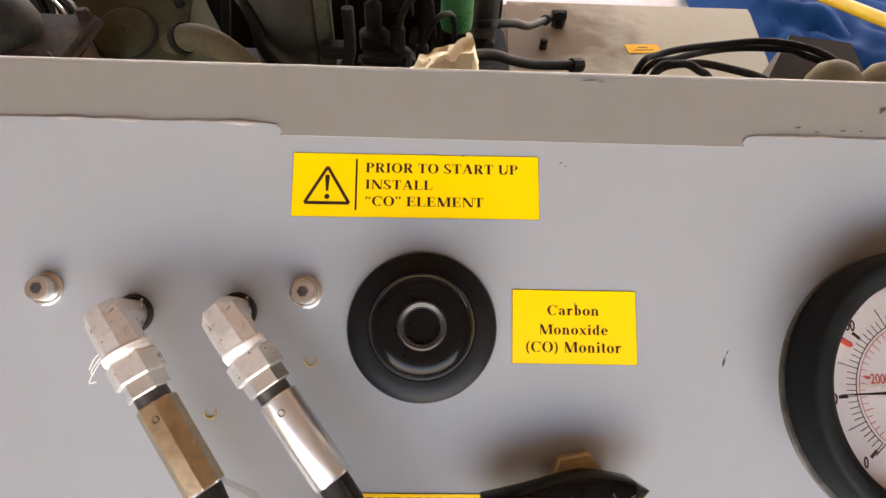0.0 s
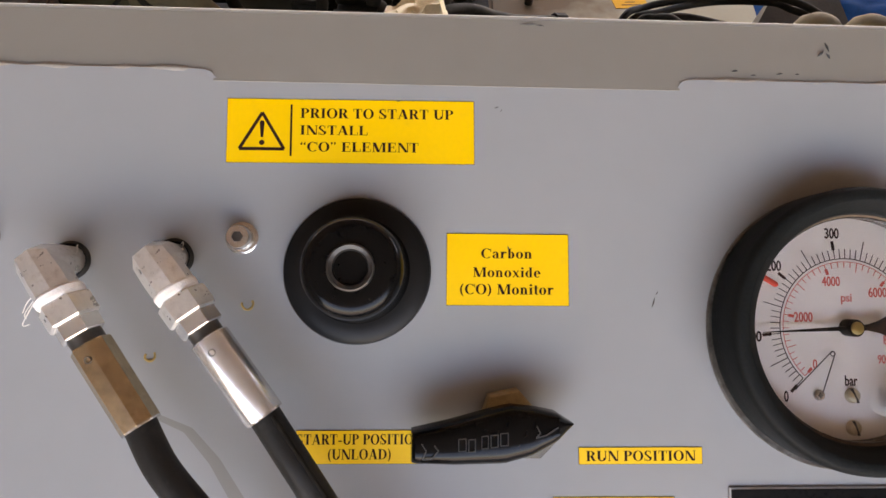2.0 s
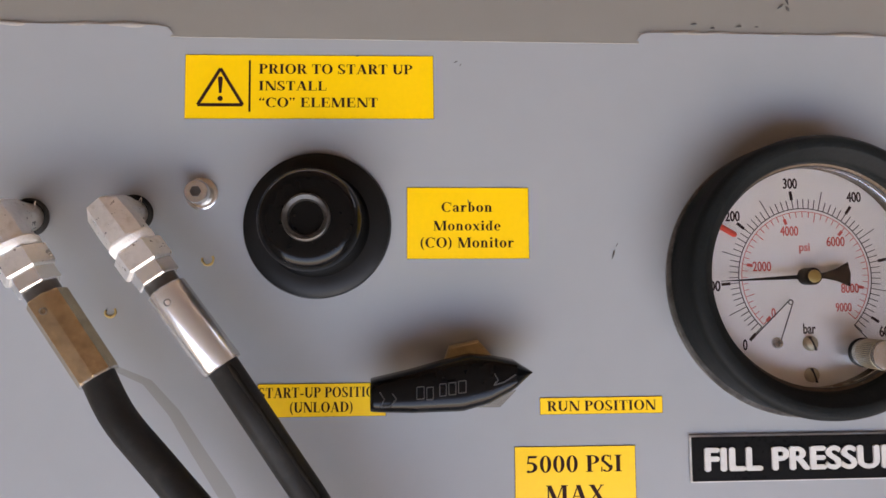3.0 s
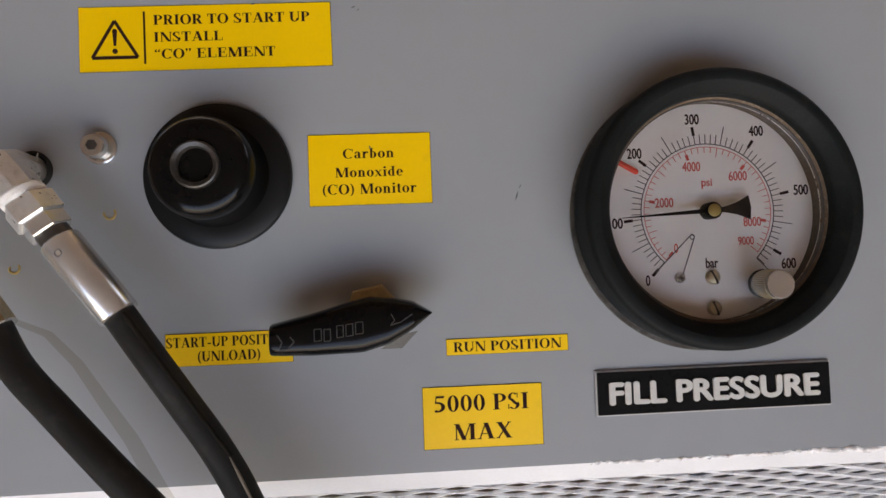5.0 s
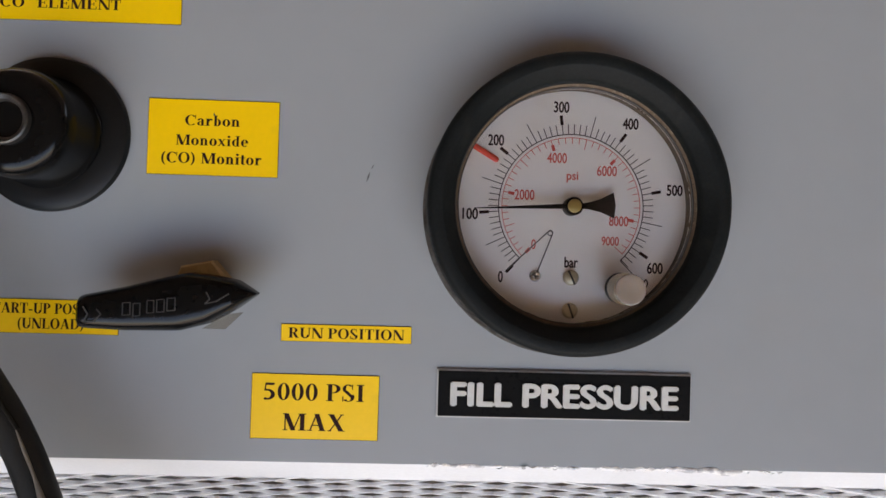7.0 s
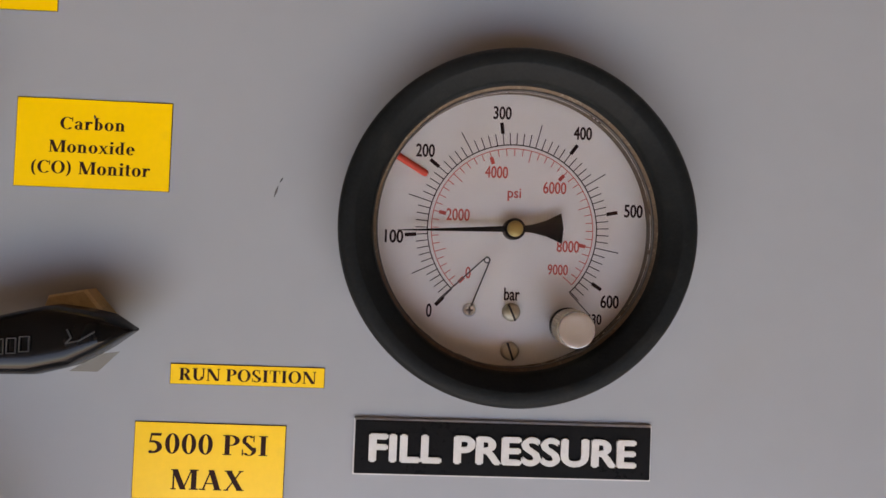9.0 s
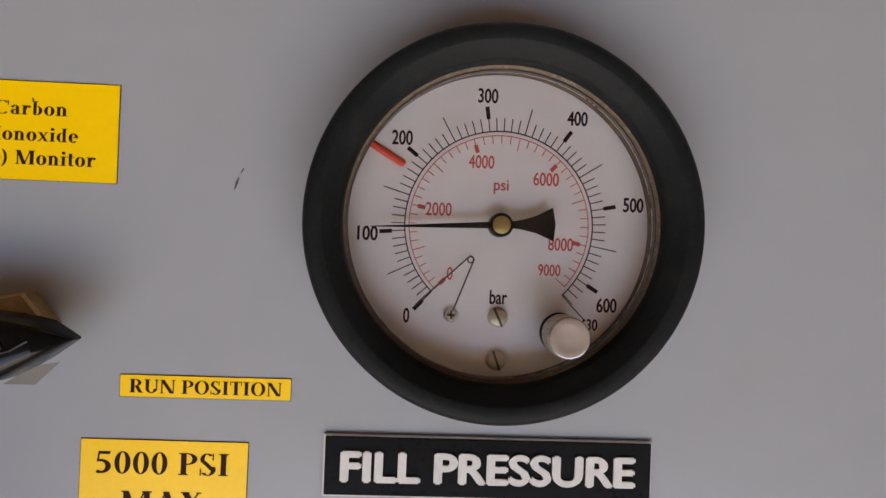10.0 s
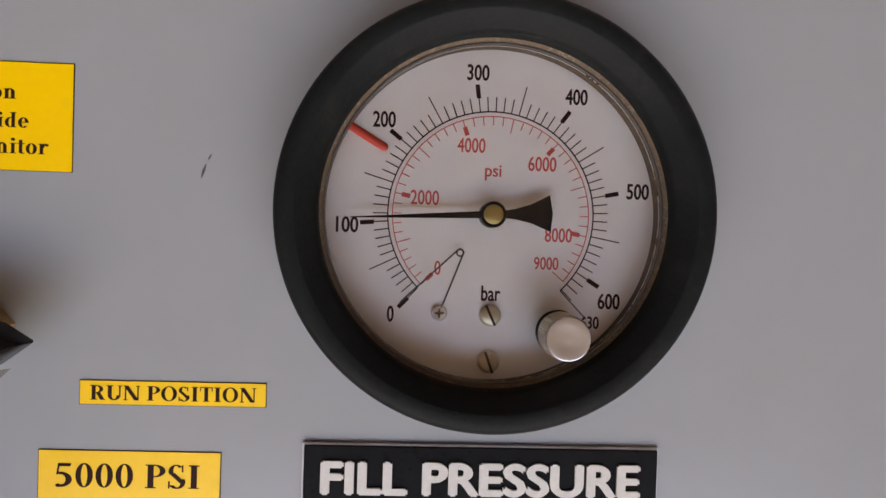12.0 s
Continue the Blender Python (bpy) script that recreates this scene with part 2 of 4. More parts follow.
def tube(points, radius, segs=16, steps=6, sway=None, sharp=False):
    """A round bar along a smooth curve through the points; radius may be one value or one for each point."""
    pts = [Vector(p) for p in points]
    rad = list(radius) if isinstance(radius, (list, tuple)) else [radius] * len(pts)
    line = []
    if sharp or len(pts) < 3:
        line = list(zip(pts, rad))
    else:
        for i in range(len(pts) - 1):
            p0, p1, p2, p3 = pts[max(i - 1, 0)], pts[i], pts[i + 1], pts[min(i + 2, len(pts) - 1)]
            for k in range(steps):
                t = k / steps
                q = 0.5 * ((2 * p1) + (p2 - p0) * t + (2 * p0 - 5 * p1 + 4 * p2 - p3) * t * t + (3 * p1 - p0 - 3 * p2 + p3) * t ** 3)
                line.append((q, rad[i] * (1 - t) + rad[i + 1] * t))
        line.append((pts[-1], rad[-1]))
    verts, faces, side = [], [], None
    for i, (p, r) in enumerate(line):
        ahead = (line[min(i + 1, len(line) - 1)][0] - line[max(i - 1, 0)][0]).normalized()
        if side is None:
            side = ahead.orthogonal().normalized()
        side = (side - ahead * side.dot(ahead)).normalized()
        up = ahead.cross(side)
        for k in range(segs):
            a = 2 * math.pi * (k + 0.5) / segs
            verts.append(p + (side * math.cos(a) + up * math.sin(a)) * r)
    for i in range(len(line) - 1):
        for k in range(segs):
            j = (k + 1) % segs
            faces.append((i * segs + k, i * segs + j, (i + 1) * segs + j, (i + 1) * segs + k))
    faces.append(tuple(range(segs)))
    faces.append(tuple(range((len(line) - 1) * segs, len(line) * segs)))
    return verts, faces


def box(x0, x1, y0, y1, z0, z1, b=0.0):
    """A block with bevelled edges."""
    bm = bmesh.new()
    bmesh.ops.create_cube(bm, size=1.0)
    for v in bm.verts:
        v.co = ((x0 + x1) / 2 + v.co.x * (x1 - x0), (y0 + y1) / 2 + v.co.y * (y1 - y0), (z0 + z1) / 2 + v.co.z * (z1 - z0))
    if b:
        bmesh.ops.bevel(bm, geom=bm.edges[:], offset=b, segments=2, affect="EDGES")
    bm.verts.ensure_lookup_table()
    out = [tuple(v.co) for v in bm.verts], [tuple(v.index for v in f.verts) for f in bm.faces]
    bm.free()
    return out


def prism(outline, h0, h1, inset=0.0, h2=None):
    """An outline in the panel's plane, raised from h0 to h1 and, drawn in by inset, on to h2."""
    k = len(outline)
    cx, cz = sum(p[0] for p in outline) / k, sum(p[1] for p in outline) / k
    rings = [(h0, 1.0), (h1, 1.0)]
    if h2 is not None:
        rings.append((h2, 1 - inset))
    verts, faces = [], []
    for h, s in rings:
        verts += [(cx + (x - cx) * s, -h, cz + (z - cz) * s) for x, z in outline]
    for i in range(len(rings) - 1):
        for j in range(k):
            q = (j + 1) % k
            faces.append((i * k + j, i * k + q, (i + 1) * k + q, (i + 1) * k + j))
    faces.append(tuple(range(k)))
    faces.append(tuple(range((len(rings) - 1) * k, len(rings) * k)))
    return verts, faces


def bar(x0, z0, x1, z1, width, h0, h1):
    """A thin straight stroke on the panel from one point to another."""
    d = Vector((x1 - x0, z1 - z0)).normalized() * width / 2
    return prism([(x0 - d.y, z0 + d.x), (x1 - d.y, z1 + d.x), (x1 + d.y, z1 - d.x), (x0 + d.y, z0 - d.x)], h0, h1)


def ring_arc(r0, r1, a0, a1, h0, h1, segs=96):
    """A flat arc between two radii and two angles in degrees."""
    verts, faces = [], []
    for k in range(segs + 1):
        a = radians(a0 + (a1 - a0) * k / segs)
        for r, h in ((r0, h0), (r0, h1), (r1, h1), (r1, h0)):
            verts.append((r * math.cos(a), -h, r * math.sin(a)))
    for k in range(segs):
        for j in range(4):
            q = (j + 1) % 4
            faces.append((4 * k + j, 4 * k + q, 4 * k + 4 + q, 4 * k + 4 + j))
    return verts, faces


def lettering(words, width, height, bold=0.0, thick=0.0001, heavy=0.0):
    """Letters in the built-in font, centred, fitted to a width and height, standing off the panel."""
    cu = bpy.data.curves.new("letters", "FONT")
    cu.body, cu.size, cu.offset, cu.extrude, cu.resolution_u = words, 1.0, bold, 0.05, 4
    ob = new("letters", cu)
    bpy.context.view_layer.update()
    me = bpy.data.meshes.new_from_object(ob.evaluated_get(bpy.context.evaluated_depsgraph_get()))
    bpy.data.objects.remove(ob)
    verts = [tuple(v.co) for v in me.vertices]
    faces = [tuple(p.vertices) for p in me.polygons]
    if heavy:
        verts, faces = join((verts, faces), *[([(x + heavy * a, y + heavy * b, z * (1 + 0.01 * k)) for x, y, z in verts], faces) for k, (a, b) in enumerate(((1, 0), (0.5, 0.4), (0.5, -0.4)))])
    bpy.data.meshes.remove(me)
    co = np.array(verts)
    lo, hi = co.min(0), co.max(0)
    co = (co - (lo + hi) / 2) / (hi - lo)
    return [(x * width, -(z + 0.5) * thick, y * height) for x, y, z in co], faces


# Bold printed letters with feet: thick stems, thin bars, crescents; capitals are 1 high.
def box2(x0, x1, y0, y1):
    return [[(x0, y0), (x1, y0), (x1, y1), (x0, y1)]]


def slant(x0, y0, x1, y1, w):
    """A sloping stroke cut level at both ends, w wide."""
    return [[(x0, y0), (x0 + w, y0), (x1 + w, y1), (x1, y1)]]


def foot(x0, x1, y, out=0.075):
    """A thin foot across the end of a stem, below y = 0.5 on the line, else hanging from the top."""
    return box2(x0 - out, x1 + out, y, y + 0.045) if y < 0.5 else box2(x0 - out, x1 + out, y - 0.045, y)


def stem(x, top=1.0, w=0.2, low=0.0, feet=3):
    return box2(x, x + w, low, top) + (foot(x, x + w, low) if feet & 1 else []) + (foot(x, x + w, top) if feet & 2 and top > 0.5 else [])


def bowl(cx, cy, rx, ry, a0=0, a1=360, fat=0.2, thin=0.045):
    """Part of a round letter: fat at the sides, thin above and below."""
    n = max(6, int(abs(a1 - a0) / 15))
    ring = []
    for k in range(n + 1):
        a = radians(a0 + (a1 - a0) * k / n)
        c, q = math.cos(a), math.sin(a)
        ring.append(((cx + rx * c, cy + ry * q), (cx + (rx - fat) * c, cy + (ry - thin) * q)))
    return [[ring[k][0], ring[k + 1][0], ring[k + 1][1], ring[k][1]] for k in range(n)]


def blob(cx, cy, r):
    return [[(cx + r * math.cos(radians(a)), cy + r * math.sin(radians(a))) for a in range(0, 360, 30)]]


def letter(ch):
    """The strokes of one letter and the room it takes."""
    tick = lambda x, y0, y1: slant(x, y0, x, y1, 0.045)
    if ch == "I":
        return stem(0.1), 0.42
    if ch == "L":
        return stem(0.1) + box2(0.3, 0.68, 0, 0.05) + tick(0.65, 0, 0.3), 0.74
    if ch == "T":
        return stem(0.26, feet=1) + box2(0.02, 0.70, 0.95, 1) + tick(0.02, 0.72, 1) + tick(0.655, 0.72, 1), 0.74
    if ch == "E":
        return stem(0.1) + box2(0.3, 0.66, 0.95, 1) + box2(0.3, 0.52, 0.49, 0.54) + box2(0.3, 0.7, 0, 0.05) + tick(0.62, 0.74, 1) + tick(0.5, 0.38, 0.65) + tick(0.66, 0, 0.28), 0.75
    if ch in "PR":
        out = stem(0.1) + bowl(0.34, 0.735, 0.36, 0.265, -90, 90, 0.19) + box2(0.28, 0.36, 0.955, 1) + box2(0.28, 0.36, 0.47, 0.515)
        return (out, 0.72) if ch == "P" else (out + slant(0.56, 0, 0.32, 0.5, 0.22) + foot(0.62, 0.78, 0, 0.04), 0.82)
    if ch == "O":
        return bowl(0.44, 0.5, 0.42, 0.52), 0.88
    if ch == "0":
        return bowl(0.32, 0.5, 0.29, 0.515, fat=0.18), 0.64
    if ch == "C":
        return bowl(0.46, 0.5, 0.43, 0.52, 45, 315, 0.2) + tick(0.75, 0.66, 1.0), 0.84
    if ch == "D":
        return stem(0.1) + bowl(0.36, 0.5, 0.48, 0.5, -90, 90) + box2(0.28, 0.37, 0.955, 1) + box2(0.28, 0.37, 0, 0.045), 0.88
    if ch == "U":
        return stem(0.1, low=0.3, feet=2) + bowl(0.435, 0.32, 0.335, 0.34, 180, 360, 0.2, 0.08) + stem(0.70, w=0.07, low=0.3, feet=2), 0.86
    if ch == "N":
        return stem(0.12, w=0.065) + slant(0.62, 0, 0.06, 1, 0.23) + stem(0.78, w=0.065, feet=2), 0.92
    if ch == "M":
        return stem(0.12, w=0.06) + slant(0.42, 0, 0.08, 1, 0.22) + slant(0.50, 0, 0.82, 1, 0.06) + stem(0.84), 1.14
    if ch == "A":
        return slant(0.10, 0, 0.40, 1, 0.06) + slant(0.60, 0, 0.33, 1, 0.22) + box2(0.2, 0.62, 0.3, 0.35) + foot(0.08, 0.16, 0) + foot(0.6, 0.8, 0, 0.06), 0.88
    if ch in "Xx":
        h, k = (1.0, 1.0) if ch == "X" else (0.68, 0.74)
        out = slant(0.56 * k, 0, 0.08 * k, h, 0.23 * k) + slant(0.10 * k, 0, 0.66 * k, h, 0.07) + foot(0.1 * k, 0.16 * k, 0, 0.06) + foot(0.58 * k, 0.78 * k, 0, 0.05)
        return out + foot(0.1 * k, 0.3 * k, h, 0.05) + foot(0.66 * k, 0.72 * k, h, 0.06), 0.88 * k
    if ch == "S":
        spine = slant(0.43, 0.24, 0.06, 0.66, 0.2)
        return bowl(0.31, 0.74, 0.26, 0.275, 40, 215, 0.16) + spine + bowl(0.34, 0.27, 0.29, 0.285, -145, 30, 0.17) + tick(0.5, 0.7, 1.0) + tick(0.05, 0.0, 0.3), 0.68
    if ch == "5":
        return slant(0.10, 0.87, 0.14, 1, 0.42) + slant(0.06, 0.52, 0.12, 1, 0.06) + bowl(0.22, 0.31, 0.36, 0.32, -110, 110, 0.2, 0.1) + blob(0.12, 0.06, 0.075), 0.64
    if ch == "-":
        return box2(0.05, 0.38, 0.26, 0.38), 0.42
    if ch == "(":
        return bowl(0.46, 0.42, 0.38, 0.66, 110, 250, 0.14, 0.02), 0.40
    if ch == ")":
        return bowl(-0.06, 0.42, 0.38, 0.66, -70, 70, 0.14, 0.02), 0.40
    if ch in "\u201c\u201d":
        up = ch == "\u201c"
        out = []
        for x in (0.12, 0.36):
            out += blob(x, 0.78 if up else 0.92, 0.085) + (slant(x - 0.085, 0.78, x + 0.03, 1.0, 0.06) if up else slant(x - 0.05, 0.70, x + 0.025, 0.92, 0.06))
        return out, 0.5
    if ch == "a":
        return stem(0.33, 0.5, 0.17, feet=0) + bowl(0.28, 0.46, 0.22, 0.24, 0, 150, 0.17) + bowl(0.26, 0.19, 0.22, 0.2, 60, 300, 0.16) + box2(0.45, 0.58, 0, 0.05) + blob(0.13, 0.55, 0.07), 0.58
    if ch == "b":
        return stem(0.1, 1.02, 0.17, feet=2) + bowl(0.30, 0.34, 0.28, 0.355, -130, 130, 0.18), 0.64
    if ch == "d":
        return stem(0.38, 1.02, 0.17, feet=2) + bowl(0.33, 0.34, 0.29, 0.355, 50, 310, 0.18) + box2(0.5, 0.62, 0, 0.05), 0.66
    if ch == "o":
        return bowl(0.30, 0.34, 0.28, 0.36, fat=0.18), 0.60
    if ch == "e":
        return bowl(0.30, 0.34, 0.27, 0.36, 0, 315, 0.18) + box2(0.12, 0.55, 0.34, 0.385), 0.56
    if ch == "r":
        return stem(0.1, 0.68, 0.17) + bowl(0.40, 0.42, 0.18, 0.27, 60, 180, 0.1, 0.07) + blob(0.45, 0.60, 0.085), 0.54
    if ch == "n":
        return stem(0.1, 0.68, 0.17) + bowl(0.34, 0.44, 0.24, 0.265, 0, 160, 0.17, 0.08) + stem(0.41, 0.44, 0.17, feet=1), 0.70
    if ch == "i":
        return stem(0.08, 0.68, 0.17) + blob(0.165, 0.92, 0.105), 0.34
    if ch == "t":
        return stem(0.1, 0.9, 0.17, low=0.06, feet=0) + box2(0.0, 0.38, 0.63, 0.68) + bowl(0.27, 0.13, 0.17, 0.14, 180, 320, 0.17, 0.07), 0.40
    return [], 0.3


def serif_lettering(words, width, height, thick=0.0001):
    """A line of printed letters, centred, fitted to a width and height, standing off the panel."""
    verts, faces, x = [], [], 0.0
    for ch in words:
        strokes, room = letter(ch)
        for n, poly in enumerate(strokes):
            k, m = len(verts), len(poly)
            lift = 1 + 0.004 * (n % 40)
            verts += [(x + px, py, 0.0) for px, py in poly] + [(x + px, py, lift) for px, py in poly]
            faces += [tuple(range(k, k + m)), tuple(range(k + m, k + 2 * m))]
            faces += [(k + q, k + (q + 1) % m, k + m + (q + 1) % m, k + m + q) for q in range(m)]
        x += room + 0.03
    co = np.array(verts)
    lo, hi = co.min(0), co.max(0)
    co = (co - (lo + hi) / 2) / (hi - lo)
    return [(px * width, -(h + 0.5) * thick, py * height) for px, py, h in co], faces


def shift(shape, x=0.0, z=0.0, out=0.0):
    return [(v[0] + x, v[1] - out, v[2] + z) for v in shape[0]], shape[1]


# ---- ground and unseen roof ----
def ground_sheet():
    bm = bmesh.new()
    bmesh.ops.create_grid(bm, x_segments=60, y_segments=60, size=60)
    for v in bm.verts:
        v.co.z = 0.004 * noise.noise(v.co * 0.7)
    shape = [tuple(v.co) for v in bm.verts], [tuple(v.index for v in f.verts) for f in bm.faces]
    bm.free()
    return shape


tagged(part("ground", ground_sheet(), GROUND), "pale sunlit concrete yard behind the machine", "ground", kind="structure")


def unseen_sheet():
    """Ribbed roofing out of view; its edges are set to limit the sky light."""
    verts, faces = [], []
    xs = [-4 + 8 * k / 160 for k in range(161)]
    for x in xs:
        lift = 0.02 if int((x + 4) / 0.1) % 3 == 0 else 0.0
        for y, z in ((-2.5, 2.4), (4.2, 2.3)):
            verts += [(x, y, z + lift), (x, y, z + lift + 0.006)]
    for k in range(160):
        a = 4 * k
        faces += [(a, a + 2, a + 6, a + 4), (a + 1, a + 5, a + 7, a + 3), (a, a + 4, a + 5, a + 1), (a + 2, a + 3, a + 7, a + 6)]
    return verts, faces


tagged(part("roof", unseen_sheet(), ROOF, smooth=False), "unseen brownish ribbed sheet roof that shades the machine", "roof", kind="structure")


# ---- control panel ----
def control_panel():
    top = thing("control_panel", PANEL, "sloping grey painted sheet steel control panel with welded top edge", "control panel")
    sheet = [(-0.42, -0.038), (0.38, -0.038), (0.38, 0.1717), (-0.0120, 0.1717), (-0.0150, 0.1705), (-0.0168, 0.1682), (-0.0190, 0.1668), (-0.2112, 0.1668), (-0.2136, 0.1682), (-0.2156, 0.1705), (-0.2190, 0.1717), (-0.42, 0.1717)]
    part("panel_sheet", prism(sheet, -0.003, 0.0), PAINT, top, smooth=False)
    # folded top strip, leaning further back, with a deeper lip in its middle
    back = pose(0, 0, 0.1655, -15, 0, 0)
    strip = prism([(-0.42, 0.0045), (-0.2150, 0.0045), (-0.2145, 0.0010), (-0.0160, 0.0010), (-0.0155, 0.0045), (0.38, 0.0045), (0.38, 0.0364), (-0.42, 0.0364)], 0.0, 0.0006)
    fold = tube([(-0.42, 0.0008, 0.0376), (0.38, 0.0008, 0.0376)], 0.0015, 20)
    part("top_strip", join(strip, fold), BAND, top, at=back)
    part("rear_flange", box(-0.42, 0.38, -0.0006, 0.0016, 0.0, 0.03, 0.0005), BAND, top, at=back @ pose(0, 0.004, 0.0371, -100, 0, 0))
    for x0, x1 in ((-0.42, -0.2150), (-0.0155, 0.38)):
        steps = int((x1 - x0) / 0.004)
        pts = [(x0 + (x1 - x0) * k / steps, 0.0014 + 0.0004 * noise.noise((k * 0.7, 3.1, x0)), 0.1715 + 0.0006 * noise.noise((k * 0.5, 7.7, x0))) for k in range(steps + 1)]
        rad = [(0.0014 + 0.0005 * noise.noise((k * 0.35, 1.3, x1))) * min(1.0, 0.25 + 0.2 * min(k, steps - k)) for k in range(steps + 1)]
        part("weld_seam", tube(pts, rad, 14, 2), BEAD, top, "brownish uneven sealed seam")
    up = PANEL.inverted()
    part("front_plate", box(-0.42, 0.38, -0.0240, -0.0215, 0.0, 0.80, 0.001), PAINT, top, at=up)
    for x in (-0.424, 0.380):
        part("side_plate", box(x, x + 0.004, -0.02, 0.17, 0.0, 0.96, 0.001), PAINT, top, at=up)
    return top


control_panel()


# Added walls, never in view: they cut side light so shadows fall up the panel.
def blocking_wall(name, x0, x1, y0, y1, top=2.52):
    tagged(part(name, box(x0, x1, y0, y1, -0.02, top, 0.004), ROOF), "plain brownish wall, unseen, added to narrow the light", "wall", kind="structure")


blocking_wall("blocker_east", 3.0, 3.1, -2.4, 1.3)
blocking_wall("blocker_west", -3.7, -3.6, -2.4, 2.6)
blocking_wall("blocker_southwest", -3.6, -2.1, -2.5, -2.4, 2.40)
blocking_wall("blocker_southeast", 2.1, 3.0, -2.5, -2.4, 2.40)


# ---- guard of expanded metal under the panel ----
def expanded_metal(x0, x1, d0, d1, lwd=0.029, swd=0.0133, strand=0.0082):
    """Zigzag strands, tipped so that each row overlaps the one below."""
    verts, faces = [], []
    rows = int((d1 - d0) / (swd / 2))
    half = lwd / 2
    for r in range(rows + 1):
        base = -(d0 + r * swd / 2)
        sign = 1 if r % 2 else -1
        k = int((x1 - x0) / (half / 3))
        first = len(verts)
        for i in range(k + 1):
            x = x0 + i * half / 3
            ph = (x / half) % 2
            tri = 1 - 2 * abs(ph - 1)
            tri = max(-0.85, min(0.85, tri)) / 0.85
            z = base + sign * tri * swd / 4
            for dz, dy in ((strand / 2, -0.0002), (strand / 2, 0.0012), (-strand / 2, 0.0028), (-strand / 2, 0.0014)):
                verts.append((x, dy, z + dz))
        for i in range(k):
            a = first + 4 * i
            for j in range(4):
                q = (j + 1) % 4
                faces.append((a + j, a + q, a + 4 + q, a + 4 + j))
    return verts, faces


def guard():
    m = PANEL @ pose(0, 0.0005, -0.0375, 56, 0, 0)
    top = thing("expanded_metal_guard", m, "pale grey painted guard of expanded metal below the panel", "guard")
    part("border", box(-0.42, 0.38, 0.0, 0.003, -0.029, -0.0015, 0.0007), GUARD, top)
    part("rounded_edge", tube([(-0.42, 0.0015, -0.0012), (0.38, 0.0015, -0.0012)], 0.0022, 16), GUARD, top)
    part("lower_border", box(-0.42, 0.38, 0.001, 0.004, -0.16, -0.125, 0.0007), GUARD, top)
    tagged(part("mesh", expanded_metal(-0.42, 0.38, 0.0335, 0.126), GUARD, top, smooth=False), "pale painted diamond mesh", kind="stuff")
    # Added dark sheet that stands in for the shaded space behind the mesh.
    part("backing", box(-0.42, 0.38, 0.09, 0.093, -0.16, 0.0, 0.0), DARK, top)
    pts, rad = [], []
    for k in range(58):
        x = -0.004 + 0.118 * k / 57
        pts.append((x, -0.0004 + 0.0008 * noise.noise((k * 0.8, 5.5, 0)), -0.0006 + 0.0006 * noise.noise((k * 0.6, 0.4, 2))))
        rad.append((0.0008 + 0.0006 * max(0, k - 25) / 32) + 0.0006 * noise.noise((k * 1.1, 8.2, 0)))
    part("weld_bead", tube(pts, rad, 10, 2), CHIP, top, "lumpy weld with chipped pale paint")
    lump = [(0.108 + 0.004 * k, -0.0002 - 0.0006 * math.sin(math.pi * k / 5), -0.0016 + 0.0008 * noise.noise((k, 3, 3))) for k in range(6)]
    part("weld_lump", tube(lump, [0.0004, 0.0010, 0.0016, 0.0018, 0.0010, 0.0003], 12, 4), CHIP, top)
    flakes = []
    for k in range(40):
        x = -0.004 + 0.150 * random.random()
        z = -0.0034 + 0.0036 * random.random()
        ang, ln = random.uniform(-0.3, 0.3), random.uniform(0.0008, 0.004)
        flakes.append(tube([(x, -0.0006, z), (x + ln * 0.5, -0.0011, z + ln * 0.5 * ang), (x + ln, -0.0006, z + ln * ang)], [0.0001, random.uniform(0.0002, 0.0004), 0.0001], 6, 3))
    part("flaked_edge", join(*flakes), CHIP, top, "bright chips of loose paint")
    return top


guard()


# ---- stickers and plates ----
def sticker(x, z, w, h, label, lines, turn=0.0, name="sticker"):
    top = thing(name, on_panel(x, z) @ pose(0, 0, 0, 0, turn, 0), label, "label")
    part("edge", box(-w / 2 - 0.00014, w / 2 + 0.00014, -0.0002, 0.0, -h / 2 - 0.00014, h / 2 + 0.00014, 0.0), INK, top, smooth=False)
    part("backing", box(-w / 2, w / 2, -0.0003, 0.0, -h / 2, h / 2, 0.0001), YELLOW, top, smooth=False)
    for words, cx, cz, lw, lh in lines:
        part("lettering", shift(serif_lettering(words, lw, lh), cx, cz, 0.00032), INK, top, smooth=False)
    return top


